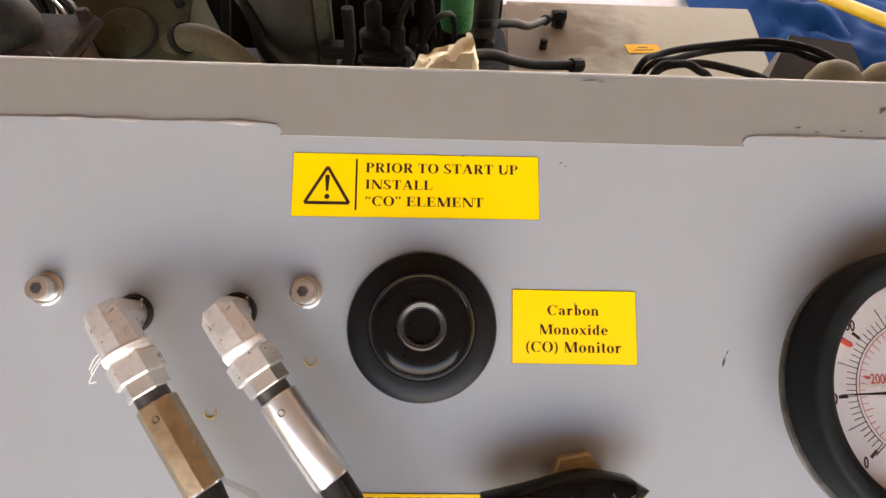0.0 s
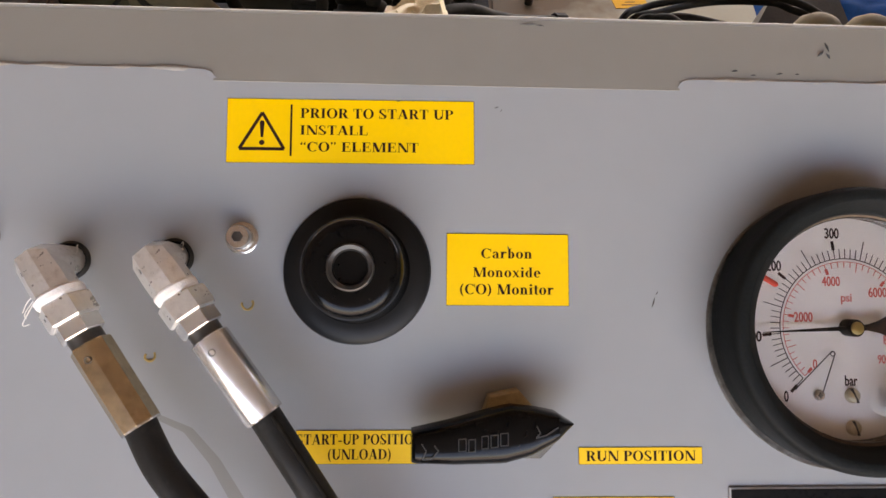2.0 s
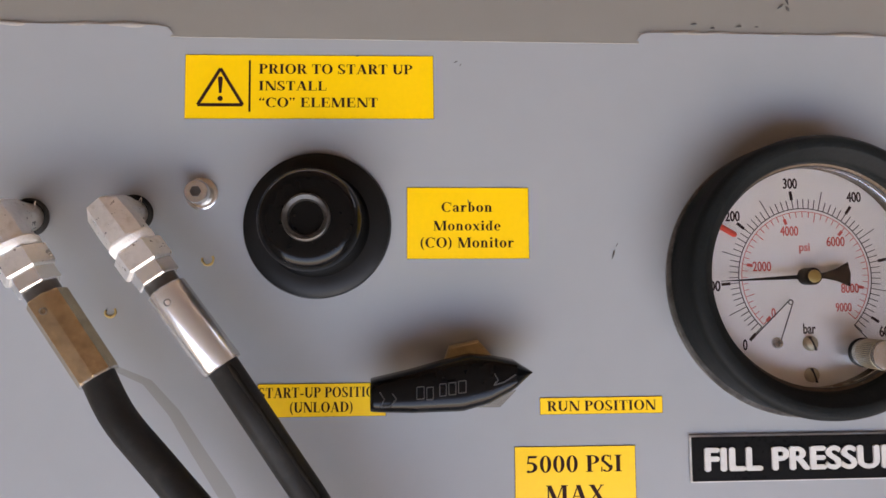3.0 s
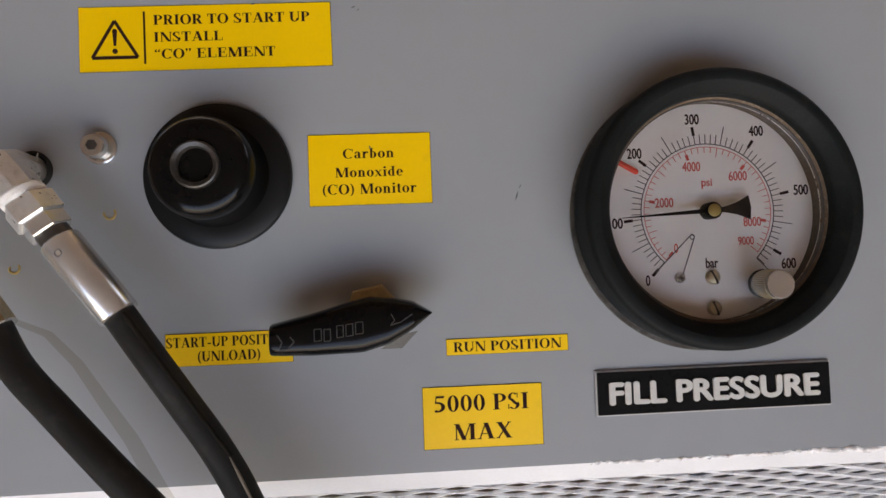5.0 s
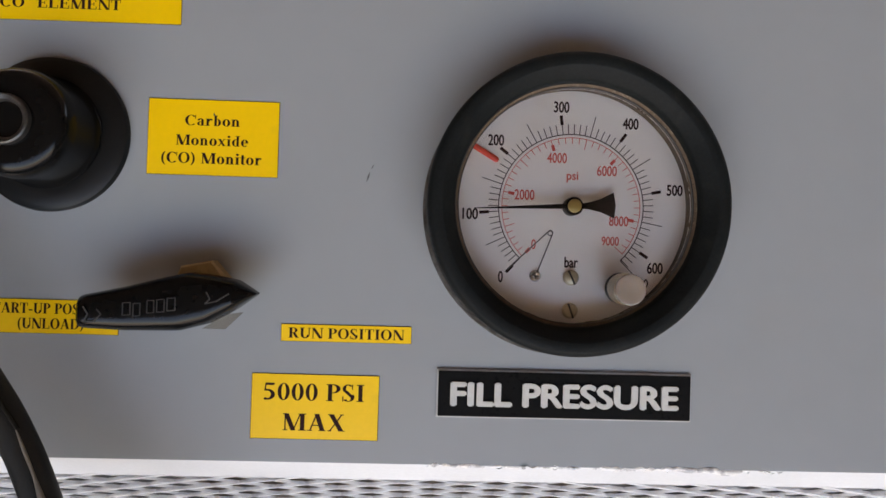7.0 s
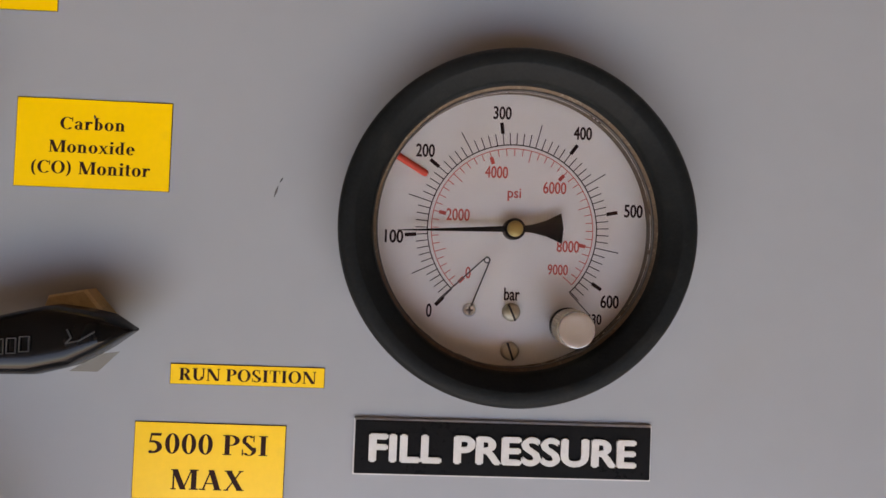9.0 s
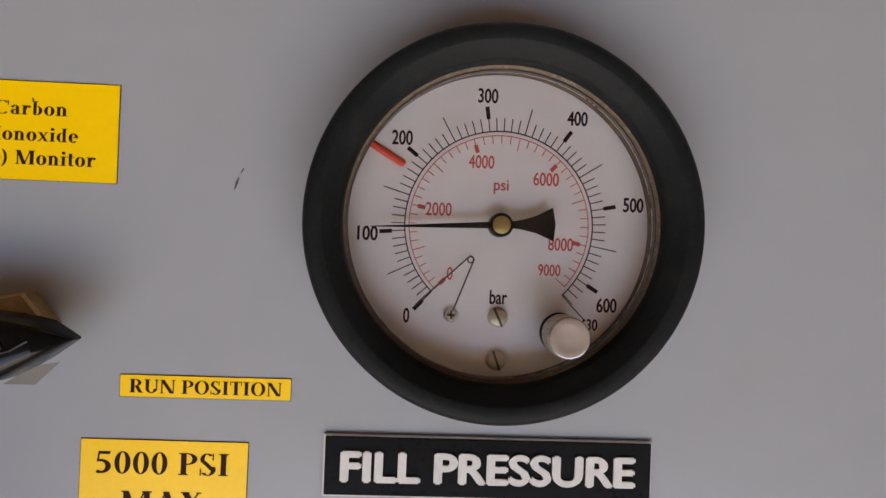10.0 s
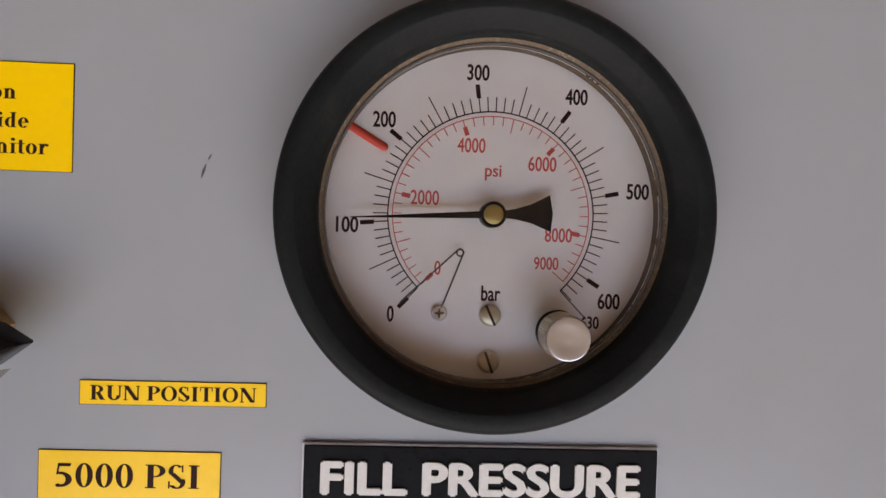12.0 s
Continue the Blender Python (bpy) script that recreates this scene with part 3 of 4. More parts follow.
def warning_sticker():
    top = sticker(-0.15660, 0.14595, 0.1030, 0.0270, "yellow warning sticker with triangle and black capital letters", [
        ("PRIOR TO START UP", 0.0107, 0.0076, 0.0640, 0.0043),
        ("INSTALL", -0.0073, 0.0004, 0.0279, 0.0041),
        ("\u201cCO\u201d ELEMENT", 0.0034, -0.0067, 0.0492, 0.0042)], -0.4, "warning_sticker")
    part("divider", bar(-0.0251, 0.0112, -0.0251, -0.0107, 0.0008, 0.0003, 0.00045), INK, top, smooth=False)
    a, b, c = (-0.0371, 0.0076), (-0.0463, -0.0078), (-0.0279, -0.0078)
    sides = [bar(*p, *q, 0.0013, 0.0003, 0.00045 + 0.00003 * i) for i, (p, q) in enumerate(((a, b), (b, c), (c, a)))]
    part("triangle", join(*sides), INK, top, smooth=False)
    mark = prism([(-0.0381, 0.0036), (-0.0377, 0.0042), (-0.0365, 0.0042), (-0.0361, 0.0036), (-0.0366, -0.0028), (-0.0376, -0.0028)], 0.0003, 0.00045)
    part("exclamation_mark", join(mark, shift(lathe([(0.0011, 0.0003), (0.0011, 0.00045)], 16), -0.0371, -0.0051)), INK, top, smooth=False)


warning_sticker()
sticker(-0.09085, 0.08855, 0.0509, 0.0297, "yellow sticker with three lines of black letters beside the monitor", [
    ("Carbon", -0.0005, 0.0067, 0.0213, 0.0042), ("Monoxide", -0.0004, -0.0011, 0.0281, 0.0042),
    ("(CO) Monitor", -0.0004, -0.0085, 0.0390, 0.0052)], 0.0, "monitor_sticker")
sticker(-0.1507, 0.0167, 0.0512, 0.0131, "yellow sticker half covered by the valve lever", [
    ("START-UP POSITION", 0.0, 0.0031, 0.0504, 0.0042), ("(UNLOAD)", -0.0002, -0.0031, 0.0250, 0.0050)], 0.0, "position_sticker")
sticker(-0.0363, 0.01285, 0.0511, 0.0066, "narrow yellow sticker with one line of black capitals", [
    ("RUN POSITION", 0.0001, 0.0, 0.0455, 0.0042)], 0.0, "position_sticker")
sticker(-0.04775, -0.0162, 0.0498, 0.0254, "yellow sticker with large black pressure limit letters", [
    ("5000 PSI", -0.0005, 0.0058, 0.0392, 0.0068), ("MAX", -0.0002, -0.0060, 0.0242, 0.0066)], 0.2, "pressure_sticker")


def name_plate():
    top = thing("name_plate", on_panel(0.05085, -0.0094), "black engraved plate with raised off-white capital letters", "plate")
    part("base", box(-0.0509, 0.0509, -0.0011, 0.0, -0.0095, 0.0095, 0.0002), EDGE, top)
    part("face", box(-0.0503, 0.0505, -0.0016, -0.0008, -0.0089, 0.0089, 0.0002), PLATE, top)
    part("lettering", shift(lettering("FILL PRESSURE", 0.0910, 0.0097, thick=0.0007, heavy=0.08), 0.0, 0.0, 0.0016), LETTER, top)


name_plate()


# ---- pressure gauge ----
def angle_of(value):
    marks = (226.4, 185.0, 141.8, 97.8, 54.4, 11.4, -31.9, -75.0)
    k = min(int(value // 100), 6)
    return marks[k] + (marks[k + 1] - marks[k]) * (value / 100 - k)


def pressure_gauge():
    top = thing("pressure_gauge", on_panel(0.0508, 0.0655), "round pressure gauge with thick black rubber rim and white dial", "gauge")
    part("mounting_flange", shift(lathe([(0.0577, 0.0), (0.0578, 0.0012), (0.0574, 0.0017), (0.055, 0.0017)], 96), -0.0006, -0.0010), FLANGE, top)
    part("rim", lathe([(0.0566, 0.0017), (0.0571, 0.0045), (0.0569, 0.0170), (0.0565, 0.0188), (0.0557, 0.0199), (0.0546, 0.0204), (0.0514, 0.0205), (0.0509, 0.0202),
                       (0.0472, 0.0169), (0.0466, 0.0162), (0.0463, 0.0150), (0.0460, 0.0112), (0.0474, 0.0030)], 128), RUBBER, top)
    seal = [(0.0461, 0.0130), (0.0454, 0.0119), (0.0450, 0.0112), (0.0451, 0.0104), (0.0458, 0.0045), (0.0459, 0.0036), (0.0464, 0.0036), (0.0460, 0.0110)]
    part("rim_seal", lathe(seal, 128, caps=False), GRIME, top, "grimy inner ring")
    part("rim_edge", ring_arc(0.0449, 0.0453, 0, 360, 0.0110, 0.0120, 128), RIM, top)
    dial = part("dial", lathe([(0.0472, 0.0031), (0.0472, 0.0037)], 96), DIAL, top)
    h0, h1 = 0.0037, 0.00382
    black, red = [], []
    black.append(ring_arc(0.02855, 0.02890, angle_of(632), angle_of(0), h0, h1))
    red.append(ring_arc(0.02730, 0.02755, angle_of(621), angle_of(0), h0, h1))

    def tick(r0, r1, a, width):
        c, s = math.cos(radians(a)), math.sin(radians(a))
        return bar(r0 * c, r0 * s, r1 * c, r1 * s, width, h0, h1 + 0.00004)

    for v in range(0, 631, 10):
        a = angle_of(v)
        long = v % 50 == 0 and v % 100
        black.append(tick(0.0289, 0.0370 if long else 0.0328, a, 0.00030))
        if v % 100 == 0:
            black.append(tick(0.0326, 0.0364, a, 0.0012))
    black.append(tick(0.0289, 0.0395, angle_of(632), 0.00030))
    for v in range(0, 9001, 200):
        a = angle_of(v / 14.504)
        red.append(tick(0.0273, 0.0234 if v % 1000 == 0 and v % 2000 else 0.0250, a, 0.00026))
        if v % 2000 == 0:
            red.append(tick(0.0255, 0.0231, a, 0.0012))
    part("scale_black", join(*black), INK, dial, smooth=False)
    part("scale_red", join(*red), REDINK, dial, smooth=False)
    for words, x, z, w, h in (("0", -0.0272, -0.0282, 0.0019, 0.0046), ("100", -0.0398, -0.0038, 0.0062, 0.0045), ("200", -0.0304, 0.0255, 0.0063, 0.0045),
                              ("300", -0.0048, 0.0394, 0.0062, 0.0045), ("400", 0.0229, 0.0337, 0.0063, 0.0045), ("500", 0.0412, 0.0079, 0.0064, 0.0045),
                              ("600", 0.0340, -0.0232, 0.0063, 0.0045), ("630", 0.0288, -0.0293, 0.0052, 0.0036), ("bar", 0.0006, -0.0218, 0.0054, 0.0044)):
        part("numeral", shift(lettering(words, w, h, 0.0, 0.00012, heavy=0.05), x, z, h0), INK, dial, smooth=False)
    for words, x, z, w, h in (("0", -0.0145, -0.0151, 0.0018, 0.0040), ("2000", -0.0186, 0.0043, 0.0079, 0.0041), ("4000", -0.0061, 0.0192, 0.0078, 0.0041),
                              ("6000", 0.0139, 0.0147, 0.0079, 0.0041), ("8000", 0.0191, -0.0050, 0.0077, 0.0040), ("9000", 0.0159, -0.0130, 0.0069, 0.0036),
                              ("psi", 0.0002, 0.0118, 0.0046, 0.0044)):
        part("numeral", shift(lettering(words, w, h, 0.0, 0.00012, heavy=0.03), x, z, h0), REDINK, dial, smooth=False)
    # limit mark with a rounded end
    a = radians(149.5)
    part("limit_mark", tube([(r * math.cos(a), -0.0040, r * math.sin(a)) for r in (0.0470, 0.0349, 0.0341)], [0.0012, 0.0012, 0.0007], 14, sharp=True), REDMARK, top, "red limit mark")
    # needle
    p = math.radians(182.8)

    def turned(pts):
        c, s = math.cos(p), math.sin(p)
        return [(x * c - z * s, x * s + z * c) for x, z in pts]

    ndl = part("needle", join(prism(turned([(0.0386, 0.00012), (0.0386, -0.00012), (0.002, -0.0010), (0.002, 0.0010)]), 0.0078, 0.0084),
                              prism(turned([(-0.002, 0.0009), (-0.006, 0.0014), (-0.0105, 0.0026), (-0.0156, 0.0050), (-0.0163, 0.0), (-0.0156, -0.0050), (-0.0105, -0.0026), (-0.006, -0.0014), (-0.002, -0.0009)]), 0.0078, 0.0084)), PLATE, top, smooth=False)
    part("hub", lathe([(0.0036, 0.0037), (0.0036, 0.0088), (0.0033, 0.0093), (0.0027, 0.0094)], 32), GLOSS, ndl)
    part("hub_cap", lathe([(0.0027, 0.009), (0.0026, 0.0098), (0.0020, 0.0101)], 32), BRASS, ndl, "dull brass cap")
    # stop wire and screws
    part("stop_wire", tube([(x, -0.0062, z) for x, z in ((-0.0246, -0.0252), (-0.0236, -0.0238), (-0.0165, -0.0170), (-0.0098, -0.0106), (-0.0086, -0.0096), (-0.0076, -0.0104), (-0.0081, -0.0122), (-0.0133, -0.0262))],
                            0.00024, 8, 5), RIM, top)
    ring = [(-0.0085 + 0.0009 * math.cos(k * 0.7), -0.0062, -0.0107 + 0.0009 * math.sin(k * 0.7)) for k in range(10)]
    part("stop_loop", tube(ring, 0.00022, 8, 2), RIM, top)
    screw = part("pin_screw", shift(lathe([(0.0023, 0.0037), (0.0023, 0.0046), (0.0017, 0.0053)], 28), -0.0137, -0.0275), CHROME, top)
    # Slots are not cut: dark bars on the head carry their shade.
    part("cross_slot", join(bar(-0.0149, -0.0275, -0.0125, -0.0275, 0.0005, 0.0053, 0.00540), bar(-0.0137, -0.0287, -0.0137, -0.0263, 0.0005, 0.0053, 0.00542)), DARK, screw, smooth=False)
    for x, z, t in ((0.0005, -0.0278, 115), (0.0004, -0.0408, 110)):
        s = part("dial_screw", shift(lathe([(0.0031, 0.0037), (0.0031, 0.0046), (0.0024, 0.0056), (0.0012, 0.0060)], 28), x, z), SCREW, top, "slotted brass screw")
        c, q = 0.0030 * math.cos(radians(t)), 0.0030 * math.sin(radians(t))
        # Dark bar laid on the head for the shade inside the slot.
        part("slot", bar(x - c, z - q, x + c, z + q, 0.0007, 0.0052, 0.00612), DARK, s, smooth=False)
    # knurled reset knob, standing through the glass
    knob = part("reset_knob", shift(lathe([(0.0046, 0.0100), (0.0055, 0.0106), (0.0057, 0.0125), (0.0057, 0.0222), (0.0055, 0.0226), (0.0050, 0.0227), (0.0044, 0.0226), (0.0038, 0.0227), (0.0032, 0.0225), (0.0025, 0.0226), (0.0017, 0.0224), (0.0008, 0.0226)], 64), 0.0181, -0.0311), BOLT, top, "knurled bright aluminium knob")
    ribs = []
    for k in range(44):
        a = 2 * math.pi * k / 44
        x, z = 0.0181 + 0.0057 * math.cos(a), -0.0311 + 0.0057 * math.sin(a)
        ribs.append(tube([(x, -0.0135, z), (x, -0.0210, z)], 0.00028, 6))
    part("knurling", join(*ribs), SCREW, knob, "brownish knurled side")
    part("knob_seal", shift(lathe([(0.0058, 0.0096), (0.0060, 0.0106), (0.0054, 0.0110)], 40), 0.0181, -0.0311), GREYRING, knob)
    # grime gathered along the lower edge of the window
    verts, faces = [], []
    for k in range(181):
        a = radians(-140 + 200 * k / 180)
        fade = math.sin(math.pi * k / 180) ** 0.5
        inner = 0.0449 - fade * (0.0001 + 0.0007 * noise.noise((k * 0.31, 1.3, 0.0)) + 0.0004 * noise.noise((k * 1.7, 4.1, 0.0)))
        verts += [(inner * math.cos(a), -0.0105, inner * math.sin(a)), (0.0455 * math.cos(a), -0.0124, 0.0455 * math.sin(a))]
        if k:
            faces.append((2 * k - 2, 2 * k - 1, 2 * k + 1, 2 * k))
    part("grime_band", (verts, faces), GRIME, top, "brown grime along the window edge")
    lens = part("glass", lathe([(0.0449, 0.0096), (0.0449, 0.0102)], 96), GLASS, top, "clear slightly dusty window")
    lens.visible_shadow = False


pressure_gauge()


# ---- carbon monoxide monitor ----
def monitor():
    top = thing("gas_monitor", on_panel(-0.1530, 0.0876), "black round gas monitor housing with glossy domed cap", "monitor")
    part("base_ring", lathe([(0.0300, 0.0), (0.0302, 0.0010), (0.0296, 0.0026), (0.0272, 0.0040), (0.0225, 0.0046), (0.020, 0.0046)], 96), GREYRING, top)
    part("cap", lathe([(0.0200, 0.0044), (0.0216, 0.0052), (0.0206, 0.0068), (0.0200, 0.0180), (0.0196, 0.0210), (0.0186, 0.0235), (0.0170, 0.0250), (0.0146, 0.0258), (0.0118, 0.0261), (0.0088, 0.0260)], 96), GLOSS, top, "glossy black cap")
    part("collar", lathe([(0.0089, 0.0256), (0.0090, 0.0266), (0.0088, 0.0279), (0.0082, 0.0283), (0.0068, 0.0276), (0.0063, 0.0264), (0.0060, 0.0240), (0.0020, 0.0238)], 48), COLLAR, top, "worn metal ring round the sensor opening")


monitor()


# ---- socket head bolts ----
def bolt_at(x, z):
    top = thing("socket_bolt", on_panel(x, z), "bright steel socket head bolt with washer", "bolt", "bolts in the panel")
    part("washer", lathe([(0.0065, 0.0), (0.0066, 0.0010), (0.0060, 0.0014), (0.0048, 0.0014)], 40), BOLT, top)
    part("head", lathe([(0.0046, 0.0014), (0.0048, 0.0020), (0.0048, 0.0068), (0.0044, 0.0074), (0.0027, 0.0075)], 40), BOLT, top)
    # Socket drawn as a raised darker hexagon, its inner shade put into the colour.
    a = [(0.0023 * math.cos(math.pi * k / 3), 0.0023 * math.sin(math.pi * k / 3)) for k in range(6)]
    part("hex_socket", prism(a, 0.0070, 0.00762), RIM, top, smooth=False)
    return top


bolt_at(-0.2002, 0.1005)
bolt_at(-0.3030, 0.1000)


# ---- hose fittings and hoses ----
def hex_bar(p, d, length, r, taper=0.0004):
    """A six-sided nut along d with softened ends."""
    p, d = Vector(p), Vector(d)
    return tube([p, p + d * taper, p + d * (length - taper), p + d * length], [r - taper, r, r, r - taper], 6, sharp=True)


def hose_line(x, z, d, ferrule_mat, path, label, tape):
    """An elbow out of the panel, union nuts, a crimped ferrule and the hose, from the hole at x, z."""
    d = Vector((d[0], 0, d[1])).normalized()
    out = 0.0225
    top = thing("pressure_hose", on_panel(x, z), label, "hose", "hoses on the panel")
    part("grommet", lathe([(0.0078, 0.0), (0.0080, 0.0008), (0.0068, 0.0014), (0.0060, 0.0004)], 40), DARK, top)
    c = Vector((0, -out, 0))
    part("stem", lathe([(0.0058, 0.0002), (0.0058, out - 0.010)], 24), NICKEL, top)
    e = d * 0.0024
    elbow = tube([e + Vector((0, -0.0085, 0)), e + Vector((0, -0.012, 0)), e + Vector((0, -out + 0.006, 0)), e + c + d * 0.001 + Vector((0, -0.001, 0)), e + c + d * 0.007, c + d * 0.0165],
                 [0.0072, 0.0076, 0.0077, 0.0074, 0.0080, 0.0080], 8, sharp=True)
    part("elbow", elbow, NICKEL, top, "forged nickel plated elbow", smooth=False)
    part("thread_tape", tube([c + d * 0.0156, c + d * 0.0166, c + d * 0.0186, c + d * 0.0204], [0.0078, 0.0088 if tape else 0.0083, 0.0086 if tape else 0.0081, 0.0072], 20, 4), TAPE, top, "white thread tape")
    part("nut", hex_bar(c + d * 0.0197, d, 0.0088, 0.0094, 0.0007), NICKEL, top, smooth=False)
    part("nut", hex_bar(c + d * 0.0280, d, 0.0064, 0.0080, 0.0005), CHROME, top, smooth=False)
    part("groove", tube([c + d * 0.034, c + d * 0.040], 0.0060, 20), RIM, top)
    f0 = c + d * 0.0382
    part("ferrule", tube([f0, f0 + d * 0.0006, f0 + d * 0.0345, f0 + d * 0.035], [0.0068, 0.0073, 0.0073, 0.0070], 8 if tape else 16, sharp=True), ferrule_mat, top, smooth=not tape)
    part("ferrule_lip", tube([f0 + d * 0.0346, f0 + d * 0.0354], 0.0071, 24), CHROME, top)
    part("stamp_mark", tube([f0 + d * 0.006 + Vector((0.0012 * math.cos(k), -0.0072, 0.0012 * math.sin(k))) for k in range(7)], 0.00018, 6, 2), RIM, top)
    pts = [f0 + d * 0.0335] + [Vector((px - x, -n, pz - z)) for px, pz, n in path[1:]]
    down = top.matrix_basis.inverted()
    ex = path[-1][0]
    pts += [down @ Vector(p) for p in ((ex, -0.20, 0.55), (ex + 0.01, -0.21, 0.2), (ex + 0.02, -0.24, 0.03), (ex + 0.06, -0.36, 0.0065), (ex + 0.12, -0.6, 0.0065))]
    part("hose", tube(pts, 0.0058, 32, 8), HOSE, top, "black rubber hose with woven cover")
    if tape:
        for k in range(3):
            q = c + d * 0.0175 + Vector((-0.0078, -0.001 * k, 0.002 - 0.002 * k))
            part("tape_strand", tube([q, q + Vector((-0.003, -0.001, -0.004 - 0.002 * k)), q + Vector((-0.0045 + 0.002 * k, -0.001, -0.008))], 0.00022, 6, 4), TAPE, top)
    for k in range(5):
        q = Vector((0.0035 + 0.0006 * k, -0.0035 - 0.0008 * k, 0.0050 - 0.0016 * k))
        part("tape_strand", tube([q, q + Vector((0.0018, -0.002, 0.001 - 0.001 * k)), q + Vector((0.0022 - 0.0008 * k, -0.003, -0.0012))], 0.00018, 6, 4), TAPE, top)
    return top


hose_line(-0.2682, 0.0907, (0.56, -0.83), AGED, [(-0.2288, 0.0310, 0.025), (-0.2180, 0.0162, 0.026), (-0.2035, 0.0005, 0.028), (-0.1840, -0.0195, 0.031), (-0.1625, -0.0415, 0.034),
          (-0.1430, -0.0700, 0.036), (-0.1310, -0.1100, 0.038)], "black pressure hose with tarnished brown ferrule", True)
second = hose_line(-0.2273, 0.0922, (0.60, -0.80), CHROME, [(-0.1830, 0.0325, 0.025), (-0.1715, 0.0175, 0.025), (-0.1600, 0.0005, 0.025), (-0.1482, -0.0165, 0.026), (-0.1378, -0.0345, 0.028),
                   (-0.1272, -0.0600, 0.030), (-0.1150, -0.1000, 0.034)], "black pressure hose with bright ferrule and worn stripe", False)
worn = [(-0.1422, -0.0180, 0.0308), (-0.1384, -0.0250, 0.0318), (-0.1344, -0.0330, 0.0326), (-0.1312, -0.0400, 0.0334), (-0.1275, -0.0490, 0.0340), (-0.1240, -0.0590, 0.0346)]
part("worn_stripe", tube([(px + 0.2273, -n, pz - 0.0922) for px, pz, n in worn], [0.0002, 0.0006, 0.0005, 0.0011, 0.0006, 0.0004], 8, 5), WORN, second, "frayed pale stripe")
ridge = [(-0.1790 + 0.0372 * k / 30, 0.0345 - 0.0525 * k / 30 + 0.0004 * noise.noise((k * 1.7, 2, 0)), 0.0290 + 0.0014 * k / 30) for k in range(31)]
part("cover_seam", tube([(px + 0.2273, -n, pz - 0.0922) for px, pz, n in ridge], [0.0007 + 0.0006 * abs(noise.noise((k * 2.3, 5, 0))) for k in range(31)], 8, 2), CABLE, second, "ragged black seam of the hose cover")


def plastic_sleeve():
    top = thing("plastic_sleeve", on_panel(-0.2235, 0.033), "loose strip of clear plastic sleeve hanging from the ferrule", "plastic strip")
    pts = [(-0.2235, 0.0330, 0.020), (-0.2130, 0.0270, 0.016), (-0.2040, 0.0150, 0.013), (-0.1950, 0.0000, 0.012), (-0.1850, -0.0150, 0.012), (-0.1740, -0.0330, 0.015), (-0.1600, -0.0560, 0.018)]
    verts, faces = [], []
    for i, (x, z, n) in enumerate(pts):
        w = 0.0012 + 0.00035 * i
        verts += [(x + 0.2235 - w, -n, z - 0.033 - w * 0.5), (x + 0.2235, -n - 0.001, z - 0.033), (x + 0.2235 + w, -n, z - 0.033 + w * 0.5)]
    for i in range(len(pts) - 1):
        for j in range(2):
            faces.append((3 * i + j, 3 * i + j + 1, 3 * i + j + 4, 3 * i + j + 3))
    part("sleeve", (verts, faces), SLEEVE, top)


plastic_sleeve()


